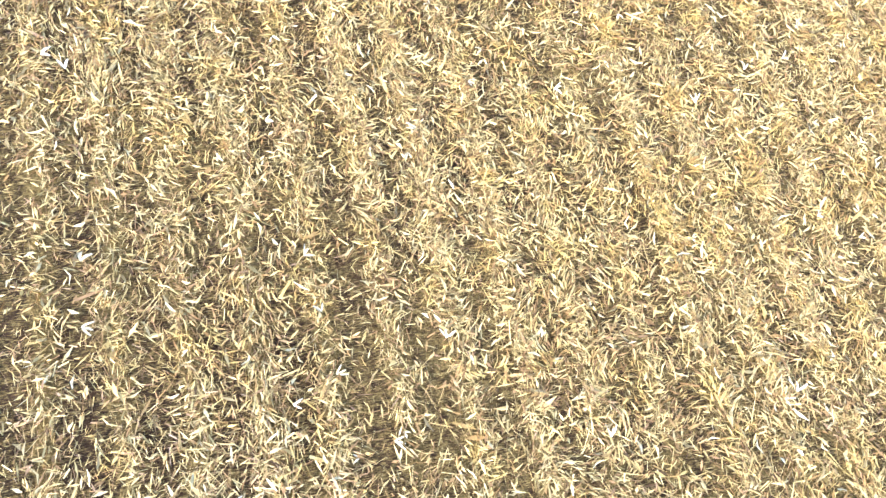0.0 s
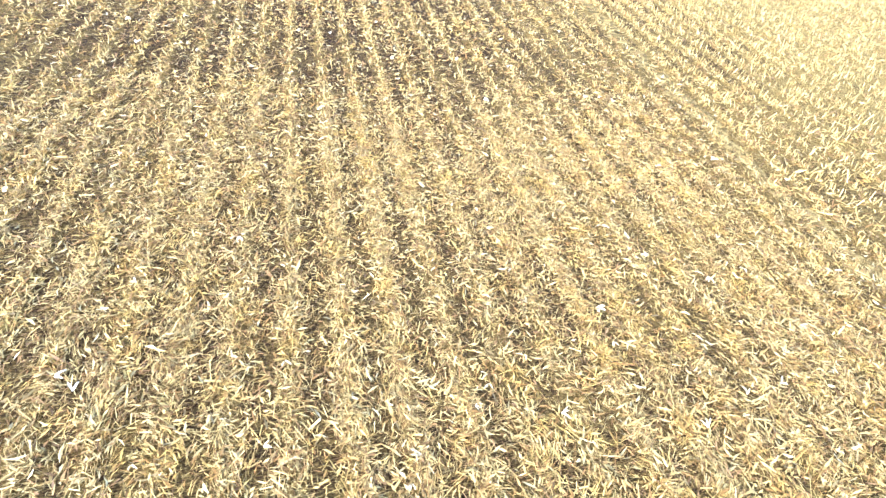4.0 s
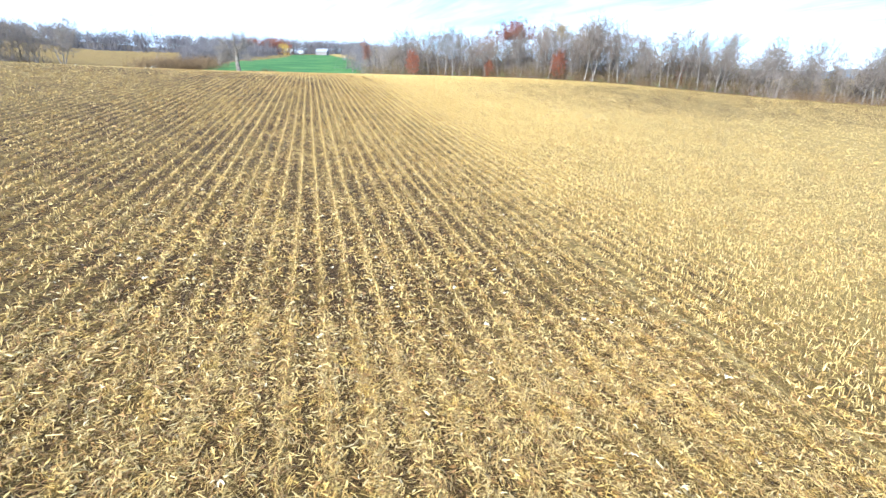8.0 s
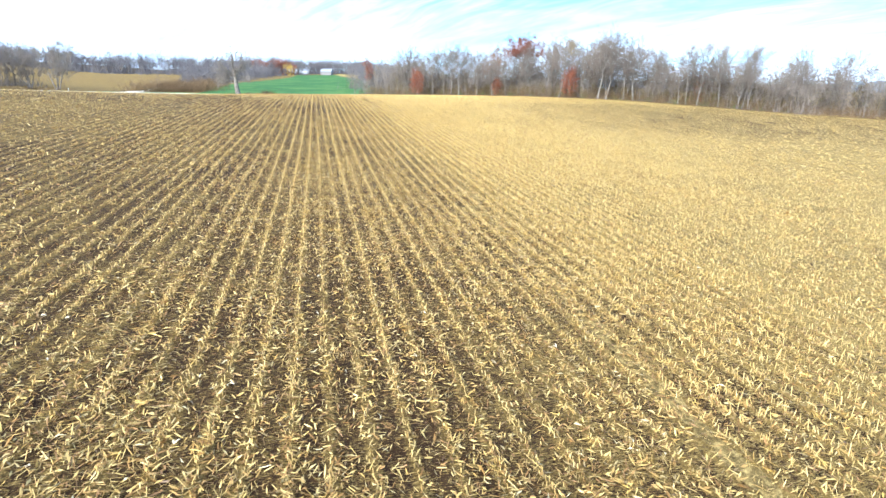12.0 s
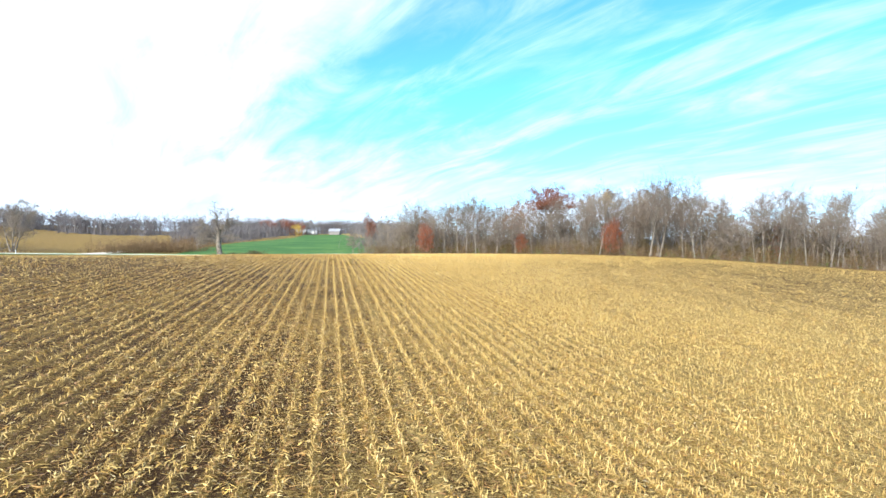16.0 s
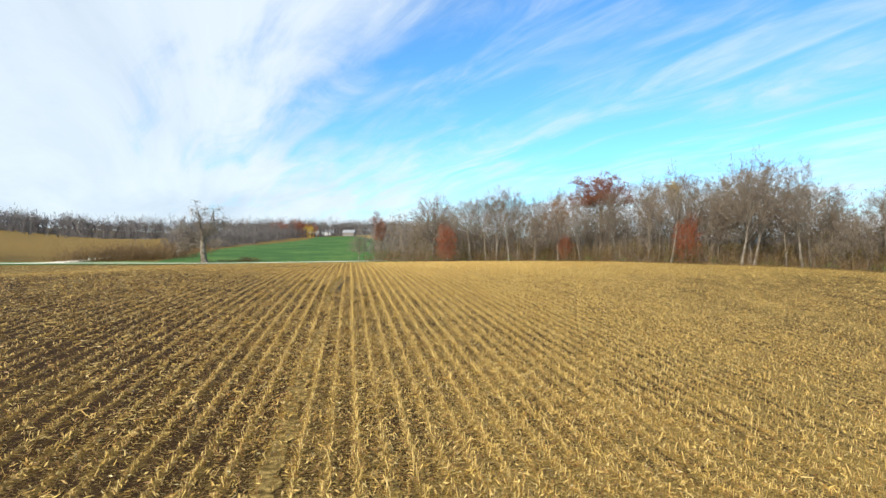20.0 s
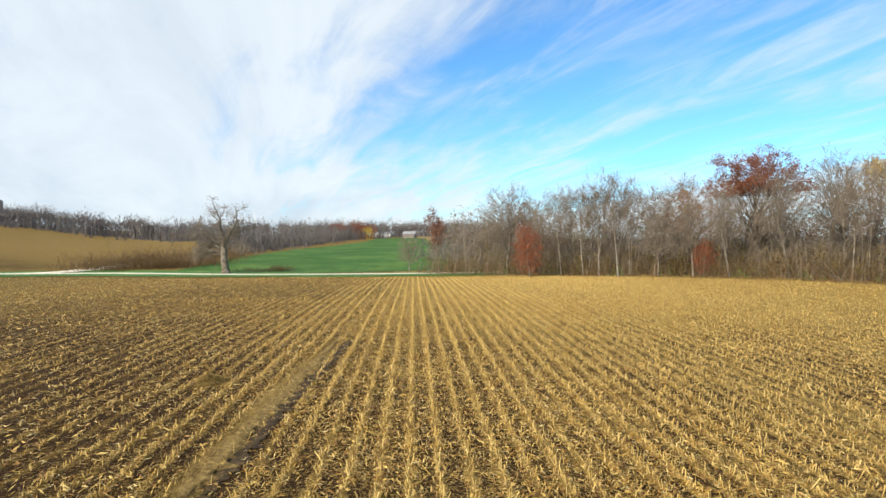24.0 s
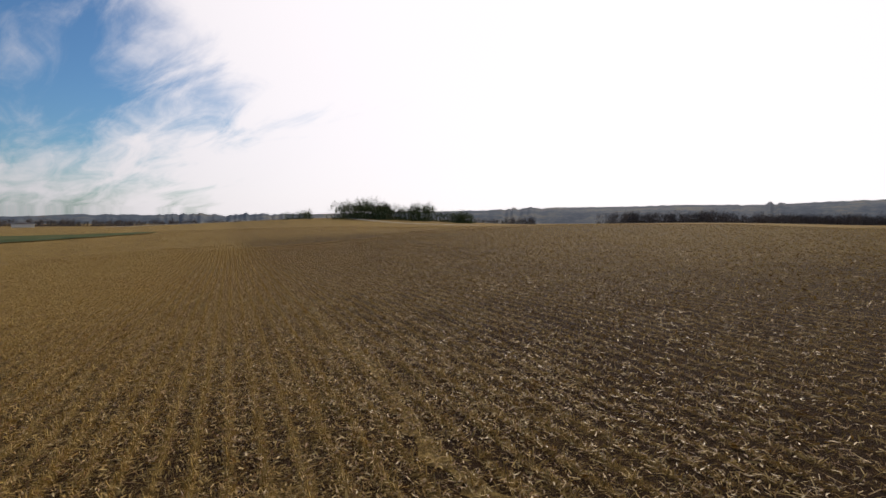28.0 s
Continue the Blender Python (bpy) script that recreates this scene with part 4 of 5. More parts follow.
# the lone old tree beyond the road
def crooked(seed, limbs):
    """An old tree from a list of limbs: foot on the trunk, heading, rise, length and thickness of each."""
    rng = np.random.default_rng(seed)
    T, B, W = [], [], []
    P, R = limb(rng, (0, 0, -0.3), (0.02, 0.05, 1), 7.6, 0.86, 0.52, 8, 0.02, 0.05)
    R = R.copy()
    R[0] *= 1.5
    T += rows_of(P, R)
    for foot, az, el, length, r0, droop in limbs:
        k = min(int(foot * 8), 7)
        q = P[k] + (P[k + 1] - P[k]) * (foot * 8 - k)
        a, e = radians(az), radians(el)
        LP, LR = limb(rng, q, (math.cos(a) * math.cos(e), math.sin(a) * math.cos(e), math.sin(e)), length, r0, r0 * 0.22, 9, droop, 0.17)
        T += rows_of(LP, LR)
        for j in range(9):
            s = 0.3 + 0.7 * (j + rng.random()) / 9
            k2 = min(int(s * 9), 8)
            q2 = LP[k2] + (LP[k2 + 1] - LP[k2]) * (s * 9 - k2)
            d2 = (LP[k2 + 1] - LP[k2]) / np.linalg.norm(LP[k2 + 1] - LP[k2]) + rng.normal(0, 0.7, 3)
            r2 = max(np.interp(s, np.linspace(0, 1, 10), LR) * 0.55, 0.03)
            SP, SR = limb(rng, q2, d2 / np.linalg.norm(d2), length * rng.uniform(0.22, 0.40), r2, 0.024, 5, droop, 0.28)
            B += rows_of(SP, SR)
            for m in range(24):
                u = rng.uniform(0.2, 1.0) * 5
                k3 = min(int(u), 4)
                q3 = SP[k3] + (SP[k3 + 1] - SP[k3]) * (u - k3)
                e3 = q3 + rng.normal(0, 0.55, 3) + np.array([0, 0, droop * 2])
                W.append((*q3, *e3, 0.028, 0.014))
                for f in range(2):
                    W.append((*e3, *(e3 + rng.normal(0, 0.42, 3)), 0.024, 0.012))
    return {"trunk": tubes(T, 8), "limbs": tubes(B, 4), "twigs": blades(W, rng)}


lone = tree("lone_tree", crooked(8, [(0.97, 140, 80, 9.4, 0.34, 0.03), (0.98, 12, 50, 7.6, 0.32, 0.07), (0.9, 20, 35, 6.5, 0.22, 0.03), (0.88, 195, 40, 7.0, 0.22, 0.02), (0.74, 185, 26, 7.6, 0.24, -0.04), (0.66, 170, 14, 7.4, 0.20, -0.06), (0.60, 196, 8, 6.4, 0.17, -0.07), (0.78, 100, 36, 5.6, 0.18, 0.0), (0.78, 280, 36, 5.6, 0.18, 0.0), (0.68, 225, 16, 6.0, 0.16, -0.05), (0.80, 5, 24, 5.0, 0.16, -0.03), (0.72, 150, 30, 6.0, 0.17, -0.03)]), "old bare tree with crooked limbs beside the gravel road", BARK)
stand(lone, -28.5, 246, 0, 1.20, 0.91)

BARE = "bare grey-brown deciduous tree at the edge of the woods"
TALL = dict(wild=0.075, up=0.07, twigs=9, fine=3, twig_w=0.017)
kinds = [
    tree("bare_tree", grow(11, 18, 0.20, 0.40, 0.36, 15, 7, angle=(0.45, 0.95), **TALL), BARE),
    tree("bare_tree", domed(12, 18, 0.28, 4.6, -0.3, 38, 5, 8, 3, 0.019), BARE),
    tree("bare_tree", grow(13, 17, 0.17, 0.44, 0.34, 14, 7, angle=(0.5, 1.0), **TALL), BARE),
    tree("bare_tree", domed(14, 20, 0.26, 4.2, -0.15, 36, 5, 8, 3, 0.019), BARE, PALE_BARK),
    tree("bare_tree", domed(15, 14, 0.20, 4.4, -0.5, 38, 5, 8, 3, 0.019), BARE),
    tree("bare_tree", grow(16, 19, 0.19, 0.46, 0.34, 14, 7, angle=(0.45, 1.0), **TALL), BARE, PALE_BARK),
]
oak = tree("oak_tree", domed(21, 20, 0.36, 8.2, -0.2, 60, 5, 7, 2, 0.02, 13000, 0.20, 0.66), "oak holding dark red-brown leaves in its crown", leaf=RED, leaf_label="dark red-brown leaves")
scarlet = tree("small_oak", domed(22, 10, 0.16, 2.5, -0.9, 36, 5, 5, 1, 0.02, 6000, 0.15, 0.03), "small oak still full of orange-red leaves", leaf=SCARLET, leaf_label="orange-red leaves")
golden = tree("golden_tree", grow(23, 19, 0.24, 0.45, 0.20, 12, 5, 6, 1, 0.12, 0.10, 2200, 0.17, 0.66), "tall tree with the last yellow leaves in its top", leaf=YELLOW, leaf_label="sparse yellow leaves")
cedar = tree("dark_red_tree", grow(24, 13.0, 0.17, 0.14, 0.22, 16, 5, 7, 2, 0.10, 0.10, 1900, 0.18, 0.45, twig_w=0.018), "slim tree with dull dark red leaves", leaf=RED, leaf_label="dull dark red leaves")
wide = tree("spreading_tree", domed(25, 16.5, 0.34, 7.0, -0.35, 64, 6, 9, 3, 0.018), "bare spreading tree with a dense round crown of twigs")

# wood edge, from the road round to the far corner of the field
WOOD = spline([(20, 219), (35, 211), (52, 202), (70, 189), (84, 171), (96, 165), (110, 157), (128, 153), (160, 150), (190, 144), (250, 134), (310, 126)], 1.0)
stand(cedar, 22.8, 224, 20, 1.05)
stand(wide, 36, 217, 10, 1.06)
repeat(wide, 93, 171, 140, 1.25)
stand(scarlet, 37.5, 203, 0, 0.9)
stand(oak, 75.5, 198, 0, 1.03)
stand(golden, 89.5, 193, 0, 1.08)
russet = tree("russet_oak", domed(26, 17, 0.28, 5.2, -0.4, 40, 5, 6, 1, 0.024, 5600, 0.16, 0.45), "oak with orange-brown leaves in its upper crown", leaf=RUSSET, leaf_label="orange-brown leaves")
stand(russet, 65.4, 203.5, 0, 0.98)
for x, y, k, s in ((44, 207, 0, 0.84), (47.5, 205, 2, 0.90), (50, 204, 0, 0.86), (52, 200.5, 5, 0.90), (55, 203, 5, 0.80), (58.5, 201, 0, 0.83), (61, 205, 1, 0.80)):
    repeat(kinds[k], x, y, x * 37 % 360, s)
repeat(kinds[4], 16.5, 222.5, 70, 0.62, label="small bare tree at the end of the woods by the road")
repeat(scarlet, 64.5, 196.5, 90, 0.62, label="low young oak with orange-red leaves at the wood edge")
repeat(scarlet, 82.0, 176.2, 150, 0.98)
repeat(scarlet, 122, 164, 210, 1.0)
r = random.Random(31)
spots = []
i = 0
while i < len(WOOD) - 1:
    x, y = WOOD[i]
    d = WOOD[min(i + 1, len(WOOD) - 1)] - WOOD[max(i - 1, 0)]
    d /= np.linalg.norm(d)
    off = r.choice((0.5, 2, 5, 9, 14, 20))
    # into the wood: to the left of the line's way
    spots.append((x - d[1] * off, y + d[0] * off))
    i += r.choice((1, 2, 2, 3)) if x < 150 else r.choice((3, 4, 5))
def crowded(x, y):
    return math.hypot(x - 23, y - 221) < 7 or math.hypot(x - 36, y - 216) < 7 or math.hypot(x - 75.5, y - 197) < 6 or (40 < x < 63 and y < 207 and n % 3)


spots = spots[24:] + spots[:24]
for n, (x, y) in enumerate(spots):
    if n >= len(kinds) and crowded(x, y):
        continue
    k = n if n < len(kinds) else r.randrange(len(kinds))
    turn, s, tall = r.uniform(0, 360), r.uniform(0.80, 1.08) * (0.76 + 0.23 * min(1, max(0, (x - 45) / 40))), r.uniform(0.92, 1.06)
    if n < len(kinds):
        stand(kinds[n], x, y, turn, s, tall)
    else:
        repeat(kinds[k], x, y, turn, s, tall)


def thicket(name, centres, n, spread, height, label, mat, seed, width=0.03, fan=0.35, category="brush"):
    """Many thin stems and their side shoots round the given places."""
    rng = np.random.default_rng(seed)
    C = np.array(centres, float)
    p = C[rng.integers(0, len(C), n)][:, :2] + rng.normal(0, 1, (n, 2)) * spread
    h = rng.uniform(*height, n) * rng.uniform(0.5, 1, n)
    p0 = np.stack([p[:, 0], p[:, 1], land(p[:, 0], p[:, 1]) - 0.05], 1)
    p1 = p0 + np.stack([rng.normal(0, fan, n) * h, rng.normal(0, fan, n) * h, h], 1)
    S = [np.concatenate([p0, p1, np.full((n, 1), width), np.full((n, 1), width * 0.4)], 1)]
    for k in range(4):
        t = rng.uniform(0.3, 0.95, n)[:, None]
        q = p0 + (p1 - p0) * t
        e = q + rng.normal(0, 0.22, (n, 3)) * h[:, None] + np.array([0, 0, 0.16]) * h[:, None]
        S.append(np.concatenate([q, e, np.full((n, 1), width * 0.8), np.full((n, 1), width * 0.3)], 1))
    ob = new(name, soup(name, *blades(np.vstack(S), rng), mat))
    return tagged(ob, label, category, kind="stuff")


inner = np.vstack([WOOD[:210] + np.array([a * 0.35, a]) for a in (1, 4, 8)])
thicket("undergrowth", inner, 4500, (1.6, 1.6), (0.8, 4.0), "dry brown undergrowth of saplings and briars under the trees", BRUSH, 41)
thicket("undergrowth", np.vstack([WOOD[:200] + np.array([a * 0.4, a]) for a in (10, 17, 25, 32)]), 3000, (3, 3), (2, 7), "thin grey saplings crowding the inside of the woods", TWIG, 42, 0.045, 0.2)


def underwood(name, line, into, n, radius, height, per, size, mat, label, seed):
    """Soft clumps of dead leaves and fine shoots that fill the space under the trees."""
    rng = np.random.default_rng(seed)
    c = line[rng.integers(0, len(line), n)] + np.array([0.4, 1.0]) * rng.uniform(*into, n)[:, None] + rng.normal(0, 1.0, (n, 2))
    rad = rng.uniform(*radius, n)
    up = rng.uniform(0, 1, n) ** 1.5 * (height - 1) + rad * 0.4
    v = rng.normal(size=(n, per, 3))
    v *= (rng.uniform(0.2, 1.0, (n, per)) ** 0.6 / np.linalg.norm(v, axis=2))[..., None]
    P = np.concatenate([c, (land(c[:, 0], c[:, 1]) + up)[:, None]], 1)[:, None, :] + v * rad[:, None, None] * np.array([1.0, 1.0, 1.25])
    P = P.reshape(-1, 3)
    P[:, 2] = np.maximum(P[:, 2], land(P[:, 0], P[:, 1]) + 0.05)
    k = len(P)
    me = soup(name, *ribbons(P, rng.uniform(0, 6.3, k), rng.uniform(0.7, 1.6, k) * size, rng.uniform(0.3, 0.7, k) * size, rng.normal(0.5, 0.6, k), rng.normal(0, 0.9, k)), mat)
    return tagged(new(name, me), label, "brush", kind="stuff")


SOFT = "brown and olive underwood of dead leaves and shoots"
underwood("underwood", WOOD[:150], (0.5, 5), 420, (0.7, 1.8), 4.5, 90, 0.20, UNDER, SOFT, 45)
underwood("underwood", WOOD[:150], (4, 16), 480, (1.2, 2.8), 9.5, 70, 0.30, UNDER, SOFT, 46)
underwood("underwood", WOOD[:210], (16, 36), 520, (2.0, 4.0), 13.0, 60, 0.55, TWIG, "grey-brown tangle of twigs deep in the woods", 47)
underwood("underwood", WOOD[110:], (3, 16), 300, (1.4, 3.0), 10.0, 50, 0.5, UNDER, SOFT, 48)
thicket("dead_grass", WOOD[:200] + np.array([-0.4, -1.2]), 4500, (0.8, 0.8), (0.2, 0.7), "dull dead grass fringe along the wood edge", BRUSH, 43, 0.025, 0.3, "grass")


def woods(name, line, depth, n, height, label, mat, seed, width, ribs=12, shell=60, crown=0.26, brush=16, kind="stuff"):
    """A belt of bare trees: a trunk, limbs that fan out to a rounded crown, fine twigs over it and brush at the foot of each."""
    rng = np.random.default_rng(seed)
    L = spline(line, 4.0)
    p = L[rng.integers(0, len(L), n)] + rng.normal(0, 1, (n, 2)) * depth
    h = rng.uniform(*height, n) * rng.uniform(0.75, 1.0, n)
    p0 = np.stack([p[:, 0], p[:, 1], land(p[:, 0], p[:, 1]) - 0.3], 1)
    rise = np.array([0, 0, 1.0])
    up = lambda f: p0 + rise * (f * h)[:, None]
    cols = lambda a, b_, w0, w1: np.concatenate([a, b_, np.full((n, 1), w0), np.full((n, 1), w1)], 1)
    S = [cols(p0, up(rng.uniform(0.6, 0.75, n)), width * 1.6, width * 0.7)]
    reach = crown * h * rng.uniform(0.8, 1.25, n)

    def rim(lo, k):
        """A place on the crown's outline, and the way out of it."""
        v = rng.normal(size=(n, 3))
        v[:, 2] = np.abs(v[:, 2]) * 0.9 + lo
        v /= np.linalg.norm(v, axis=1)[:, None]
        return up(0.60) + v * np.stack([reach, reach, h * 0.40], 1) * k[:, None], v

    for k in range(ribs):
        end, v = rim(-0.35, rng.uniform(0.75, 1.0, n))
        S.append(cols(up(rng.uniform(0.28, 0.62, n)), end, width, width * 0.35))
    for k in range(shell):
        c, v = rim(-0.55, rng.uniform(0.25, 1.0, n) ** 0.5)
        d = (v * 0.7 + rng.normal(0, 0.45, (n, 3)) + rise * 0.35) * (h * 0.060)[:, None]
        S.append(cols(c - d, c + d, width * 0.75, width * 0.3))
    for k in range(brush):
        c = p0 + rng.normal(0, 0.22, (n, 3)) * h[:, None] * np.array([1.0, 1.0, 0.0])
        c[:, 2] = land(c[:, 0], c[:, 1])
        d = (rng.normal(0, 0.16, (n, 3)) + rise * rng.uniform(0.15, 0.42, n)[:, None]) * h[:, None]
        S.append(cols(c, c + d, width, width * 0.4))
    ob = new(name, soup(name, *blades(np.vstack(S), rng), mat))
    return tagged(ob, label, "woods", kind=kind)


# young growth that fills the wood behind its edge
inside = lambda a, lo, hi: [tuple(p + np.array([a * 0.38, a])) for p in WOOD[lo:hi:12]]
woods("inner_woods", inside(9, 0, 150), (2, 4), 190, (6, 12), "thin grey saplings and young trees just inside the wood edge", TWIG, 50, 0.035, 10, 40, 0.20, 22)
woods("inner_woods", inside(22, 0, 150), (3, 7), 200, (11, 16), "grey mass of bare trees deep inside the woods", TWIG, 51, 0.055, 14, 50, 0.22, 20)
woods("inner_woods", inside(16, 110, len(WOOD)), (6, 8), 470, (10, 16), "grey mass of bare trees deep inside the woods", TWIG, 49, 0.060, 12, 44, 0.24, 20)
# far woods ahead and to the left
woods("far_woods", [(-640, 500), (-420, 540), (-250, 560), (-110, 590), (0, 690), (90, 670), (220, 600)], (30, 26), 1350, (15, 23), "long belt of bare grey woods on the far rise", FAR_WOOD, 52, 0.19, 10, 44, 0.32, 18)
woods("far_woods", [(42, 300), (52, 400), (60, 520), (52, 640)], (9, 20), 330, (12, 18), "bare woods running along the green field", FAR_WOOD, 53, 0.11, 10, 44, 0.28, 16)
woods("hedgerow", [(-66, 340), (-62, 400), (-52, 500), (-36, 610)], (7, 12), 300, (8, 15), "ragged hedgerow of brown trees and brush beside the side road", FAR_WOOD, 54, 0.10, 10, 50, 0.32, 16)
woods("field_woods", [(-122, 264), (-160, 284), (-210, 292), (-260, 286), (-310, 268), (-370, 236)], (8, 8), 520, (14, 21), "dense bare woods behind the rising field", TWIG, 55, 0.075, 14, 60, 0.30, 22)
woods("far_woods", [(-900, 420), (-790, 300), (-720, 190)], (30, 30), 330, (12, 20), "distant bare woods along the horizon", FAR_WOOD, 56, 0.24, 10, 40, 0.34, 16)
woods("far_woods", [(-840, 120), (-820, 20), (-830, -70), (-810, -160)], (26, 30), 340, (17, 28), "distant bare woods along the horizon", FAR_WOOD, 59, 0.24, 10, 40, 0.36, 16)
woods("far_woods", [(-560, -190), (-590, -250), (-600, -320)], (18, 20), 150, (10, 17), "dark bare woods standing in a hollow past the field", FAR_WOOD, 60, 0.20, 10, 44, 0.36, 18)
woods("far_woods", [(-1150, 150), (-1240, -120), (-1200, -420), (-1050, -760)], (60, 90), 520, (12, 24), "distant bare woods along the horizon", FAR_WOOD, 66, 0.34, 10, 30, 0.40, 14)
woods("far_red_trees", [(-52, 600), (-40, 604), (-26, 608)], (7, 6), 14, (16, 21), "far trees with dull red autumn leaves", RED, 57, 0.24, 10, 120, 0.34, 10)
woods("far_yellow_tree", [(-22, 596), (-21, 597)], (1.5, 1.5), 2, (14, 17), "far tree with yellow autumn leaves", YELLOW, 58, 0.20, 10, 120, 0.3, 8)
thicket("green_shrubs", WOOD[10:150:9] + np.array([0.5, 1.5]), 300, (1.6, 1.0), (0.6, 2.0), "low shrubs still holding olive-green leaves", LEAF_GREEN, 44, 0.05, 0.5)
# multi-stemmed trees at the road junction
willow = tree("willow_tree", grow(61, 19, 0.25, 0.24, 0.27, 10, 6, 9, 3, 0.12, 0.03, stems=4, top=0.8, twig_w=0.034, angle=(0.2, 0.8)), "bare many-stemmed tree in the brush by the road junction")
stand(willow, -95, 252, 0, 1.06)
repeat(willow, -106, 256, 130, 0.95)
repeat(willow, -117, 249, 250, 0.98)
repeat(willow, -128, 258, 40, 0.92)
repeat(kinds[0], -127, 260, 40, 0.85, label="bare grey tree in the brush by the road junction")
thicket("roadside_brush", [(-66, 258), (-62, 264), (-58, 268), (-54, 268), (-50, 272), (-60, 276), (-46, 280), (-52, 290), (-50, 306), (-52, 322)], 3000, (4, 4), (1.5, 5.6), "grey-brown leafless brush beside the road", BRUSH, 62, 0.04, 0.4)
thicket("roadside_brush", [(-96 - 9 * i, 243 - 5.2 * i) for i in range(34)], 4000, (5, 2.5), (0.5, 1.9), "dry brown weeds along the far side of the road", BRUSH, 63, 0.05, 0.4)
thicket("roadside_brush", [(-30 + 3 * i, 256 - i) for i in range(5)], 160, (3, 2), (0.5, 1.4), "dry weeds round the foot of the lone tree", BRUSH, 64, 0.04, 0.4)

# a clump of dark trees and the far hills behind the start
woods("green_grove", [(-60, -272), (-90, -266), (-118, -256)], (7, 6), 60, (11, 18), "dark grove with evergreens far across the field", EVERGREEN, 71, 0.16, 12, 130, 0.36, 30)
woods("green_grove", [(-118, -256), (-136, -248), (-152, -240)], (6, 5), 26, (6, 12), "low dark trees at the end of the grove", EVERGREEN, 74, 0.14, 12, 110, 0.36, 30)
woods("green_grove", [(-26, -282), (-36, -280)], (4, 4), 9, (5, 8.5), "low dark trees beside the far road", EVERGREEN, 75, 0.14, 12, 110, 0.4, 30)
woods("far_woods", [(-286, -402), (-296, -396)], (7, 7), 18, (7, 12), "small clump of dark bare trees past the end of the field", FAR_WOOD, 77, 0.14, 10, 60, 0.36, 24)
woods("far_woods", [(-368, -336), (-405, -305), (-445, -265)], (12, 14), 140, (9, 17), "dark bare woods past the end of the field", FAR_WOOD, 72, 0.14, 10, 60, 0.34, 24)
woods("far_woods", [(-470, -300), (-600, -230), (-760, -190)], (26, 16), 260, (9, 16), "distant bare woods along the horizon", FAR_WOOD, 76, 0.2, 10, 40, 0.34, 18)
woods("far_woods", [(330, -500), (160, -600), (-40, -640), (-220, -590), (-330, -520)], (30, 22), 420, (7, 12), "distant bare woods along the horizon", FAR_WOOD, 73, 0.2, 10, 36, 0.36, 20)


def hills(name, bearings, dist, heights, label, seed):
    """A far wooded ridge that closes the view."""
    rng = np.random.default_rng(seed)
    n = 160
    h = np.interp(np.linspace(0, 1, n), np.linspace(0, 1, len(heights)), heights) + np.convolve(rng.normal(0, 7, n + 8), np.ones(9) / 9, "valid")
    # the tops of its trees make the crest uneven
    m = 6 * n
    h = np.interp(np.linspace(0, 1, m), np.linspace(0, 1, n), h)
    clumps = np.convolve(rng.random(m + 40), np.ones(41) / 41, "valid")
    h = h + np.convolve(rng.normal(0, 4.5, m + 2), np.ones(3) / 3, "valid") * np.clip((clumps - 0.47) * 14, 0.2, 1) + np.clip((clumps - 0.52) * 200, 0, 9)
    n = m
    b3 = np.radians(np.linspace(bearings[0], bearings[1], n))
    V = []
    for f, drop in ((0.78, 100), (0.9, 34), (1.0, 0), (1.25, 90)):
        V.append(np.stack([-np.sin(b3) * dist * f, np.cos(b3) * dist * f + 100, h - drop], 1))
    i = np.arange(4 * n).reshape(4, n)
    F = np.stack([i[:-1, :-1], i[:-1, 1:], i[1:, 1:], i[1:, :-1]], -1).reshape(-1, 4)
    ob = new(name, smooth_shaded(soup(name, np.vstack(V), F, HAZY_HILL)))
    return tagged(ob, label, "hills", kind="structure")


RIDGE = "low wooded hills on the horizon, tinted blue-grey with painted haze"
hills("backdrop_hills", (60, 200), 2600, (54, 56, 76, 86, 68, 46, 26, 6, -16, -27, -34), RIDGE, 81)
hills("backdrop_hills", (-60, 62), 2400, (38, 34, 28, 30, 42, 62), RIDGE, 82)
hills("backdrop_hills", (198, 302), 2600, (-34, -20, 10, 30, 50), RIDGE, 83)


# ---- farmsteads and the post ----
def house(name, w, l, hgt, roof, walls, label, windows=3):
    t = new(name)
    tagged(t, label, "house" if "house" in name else "barn")
    part("walls", boxes([((0, 0, hgt / 2), (w, l, hgt))]), walls, t)
    bm = bmesh.new()
    o = 0.5
    v = [bm.verts.new(c) for c in ((-w / 2 - o, -l / 2 - o, hgt), (w / 2 + o, -l / 2 - o, hgt), (0, -l / 2 - o, hgt + roof), (-w / 2 - o, l / 2 + o, hgt), (w / 2 + o, l / 2 + o, hgt), (0, l / 2 + o, hgt + roof))]
    for f in ((0, 2, 1), (3, 4, 5), (0, 3, 5, 2), (1, 2, 5, 4), (0, 1, 4, 3)):
        bm.faces.new([v[k] for k in f])
    part("roof", bm, ROOF, t)
    for k in range(windows):
        x = (k - (windows - 1) / 2) * w / windows
        win = part("window", boxes([((x, -l / 2 - 0.02, hgt * 0.55), (1.1, 0.1, 1.5))]), WALLS, t)
        part("pane", boxes([((x, -l / 2 - 0.08, hgt * 0.55), (0.9, 0.06, 1.3))]), DARK, win)
    part("door", boxes([((w * 0.42, -l / 2 - 0.03, 1.05), (1.0, 0.1, 2.1))]), DARK, t)
    return t


stand(house("white_house", 9, 12, 5.5, 3.2, WALLS, "white gabled farmhouse on the far rise"), -22, 642, 20)
stand(house("barn", 8, 11, 3.4, 2.8, BARNWOOD, "grey barn with a pitched roof on the far rise", 2), 15, 600, 70)
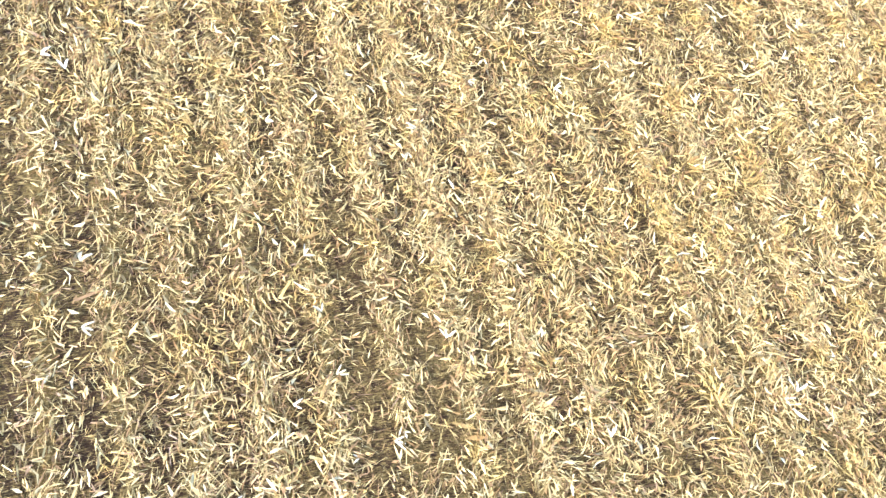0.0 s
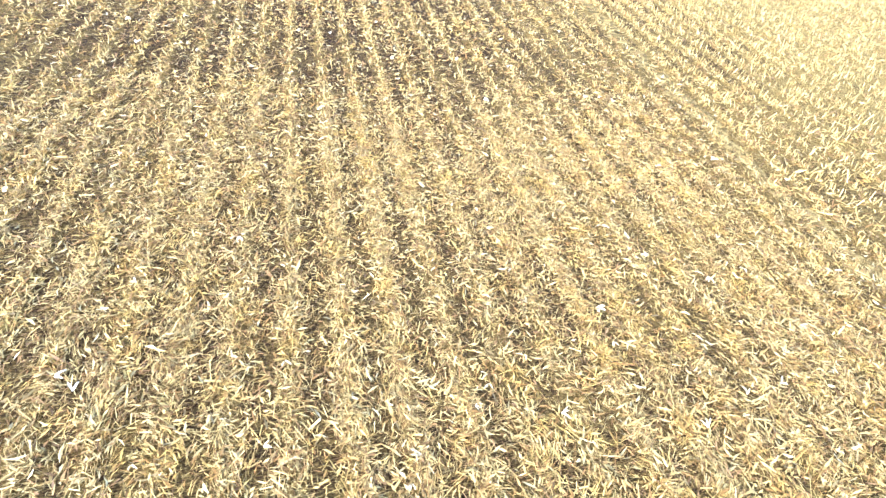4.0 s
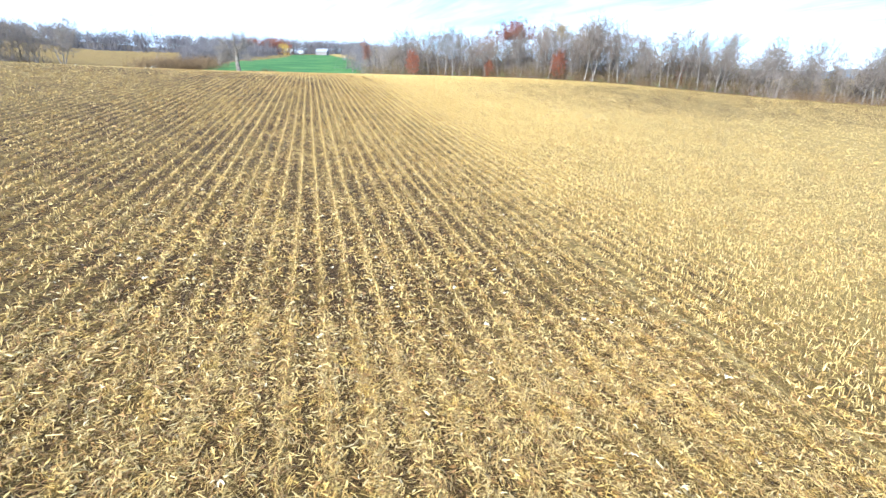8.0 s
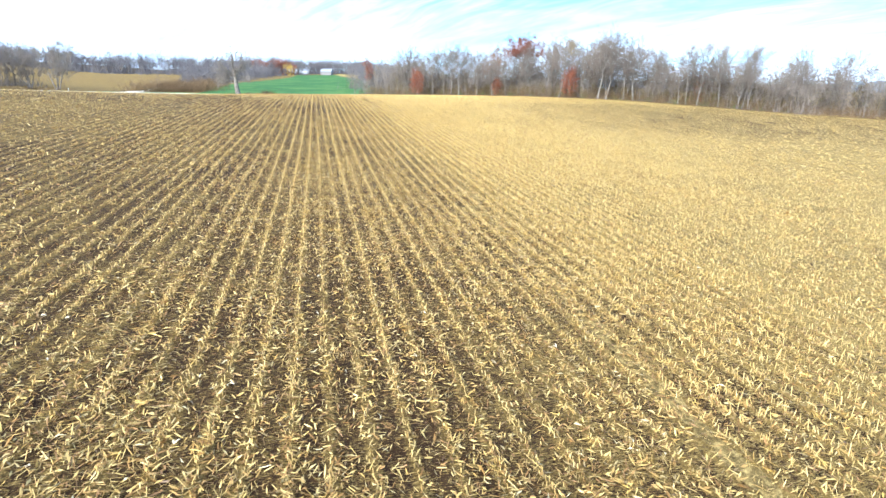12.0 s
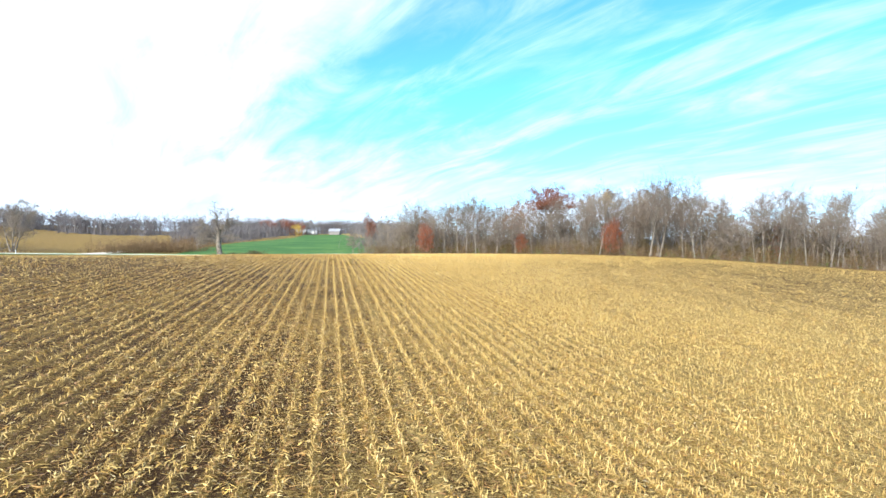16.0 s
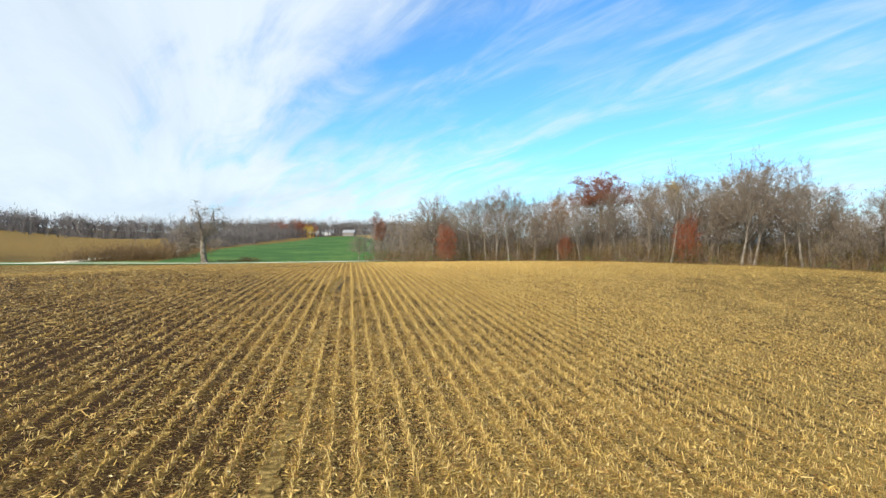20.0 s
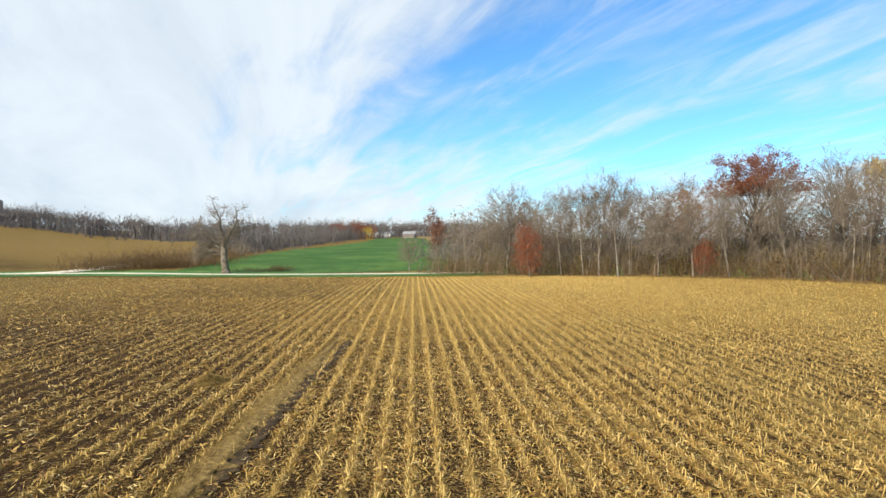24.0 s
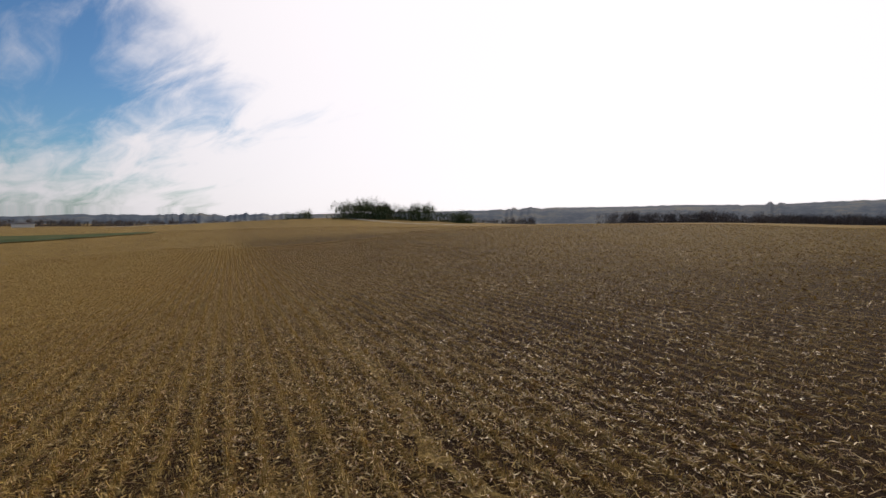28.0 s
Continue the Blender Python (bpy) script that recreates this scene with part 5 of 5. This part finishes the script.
stand(house("white_shed", 7, 9, 3.5, 2.0, WALLS, "small white shed beside the farmhouse", 1), -9, 648, 80)


def post():
    t = new("marker_post")
    tagged(t, "short white marker post in the grass verge", "post")
    bm = bmesh.new()
    bmesh.ops.create_cone(bm, cap_ends=True, segments=10, radius1=0.06, radius2=0.05, depth=1.3, matrix=Matrix.Translation((0, 0, 0.6)))
    part("shaft", bm, GALV, t)
    part("plate", boxes([((0, -0.07, 1.05), (0.22, 0.02, 0.3))]), WALLS, t)
    return t


stand(house("white_shed", 14, 7, 2.6, 1.6, WALLS, "long low white shed far beyond the field", 4), 164, -375, 15)
meadow = new("meadow", strip("meadow", [(190, -96), (130, -116), (92, -128), (66, -138), (50, -150)], (100, 80, 58, 38, 10), DULL_GRASS, 0.3, 0.0, 1.2, 15, 5.0))
tagged(meadow, "dull green meadow in the hollow beside the field", "meadow", kind="structure")
far_road = new("road_far", strip("road_far", [(90, -262), (48, -289), (0, -297), (-47, -300), (-62, -272), (-88, -218), (-124, -168)], 4.5, GRAVEL, 0.3, 0.1, 0.1, 7, 3.0))
tagged(far_road, "pale gravel road past the dark grove", "road", kind="structure")
stand(post(), -83, 230, 30)
WEEDS = "reddish-brown weeds standing in the green verge"
thicket("roadside_weeds", [(-18.5, 255), (-17, 256)], 130, (1.6, 1.0), (0.8, 2.2), WEEDS, BRUSH, 65, 0.04, 0.35)


def mast():
    t = new("radio_mast")
    tagged(t, "thin grey radio mast far beyond the woods", "mast")
    bm = bmesh.new()
    bmesh.ops.create_cone(bm, cap_ends=True, segments=6, radius1=0.6, radius2=0.25, depth=40, matrix=Matrix.Translation((0, 0, 19.8)))
    part("shaft", bm, GALV, t)
    part("antenna", boxes([((0, 0, 34), (2.4, 0.5, 0.6)), ((0, 0, 29), (1.8, 0.5, 0.6))]), GALV, t)
    return t


stand(mast(), -190, 822, 0)


def silo():
    t = new("silo")
    tagged(t, "tall dark farm silo rising above the far woods", "silo")
    bm = bmesh.new()
    bmesh.ops.create_cone(bm, cap_ends=True, segments=20, radius1=2.6, radius2=2.6, depth=18, matrix=Matrix.Translation((0, 0, 8.8)))
    part("shaft", bm, BARNWOOD, t)
    bm = bmesh.new()
    bmesh.ops.create_uvsphere(bm, u_segments=20, v_segments=10, radius=2.65, matrix=Matrix.Translation((0, 0, 17.7)) @ Matrix.Diagonal((1, 1, 0.7, 1)))
    part("dome", bm, ROOF, t)
    for z in range(1, 9):
        bm = bmesh.new()
        bmesh.ops.create_cone(bm, cap_ends=True, segments=20, radius1=2.68, radius2=2.68, depth=0.12, matrix=Matrix.Translation((0, 0, 2.0 * z)))
        part("hoop", bm, ROOF, t)
    return t


stand(silo(), -297, 535, 0)
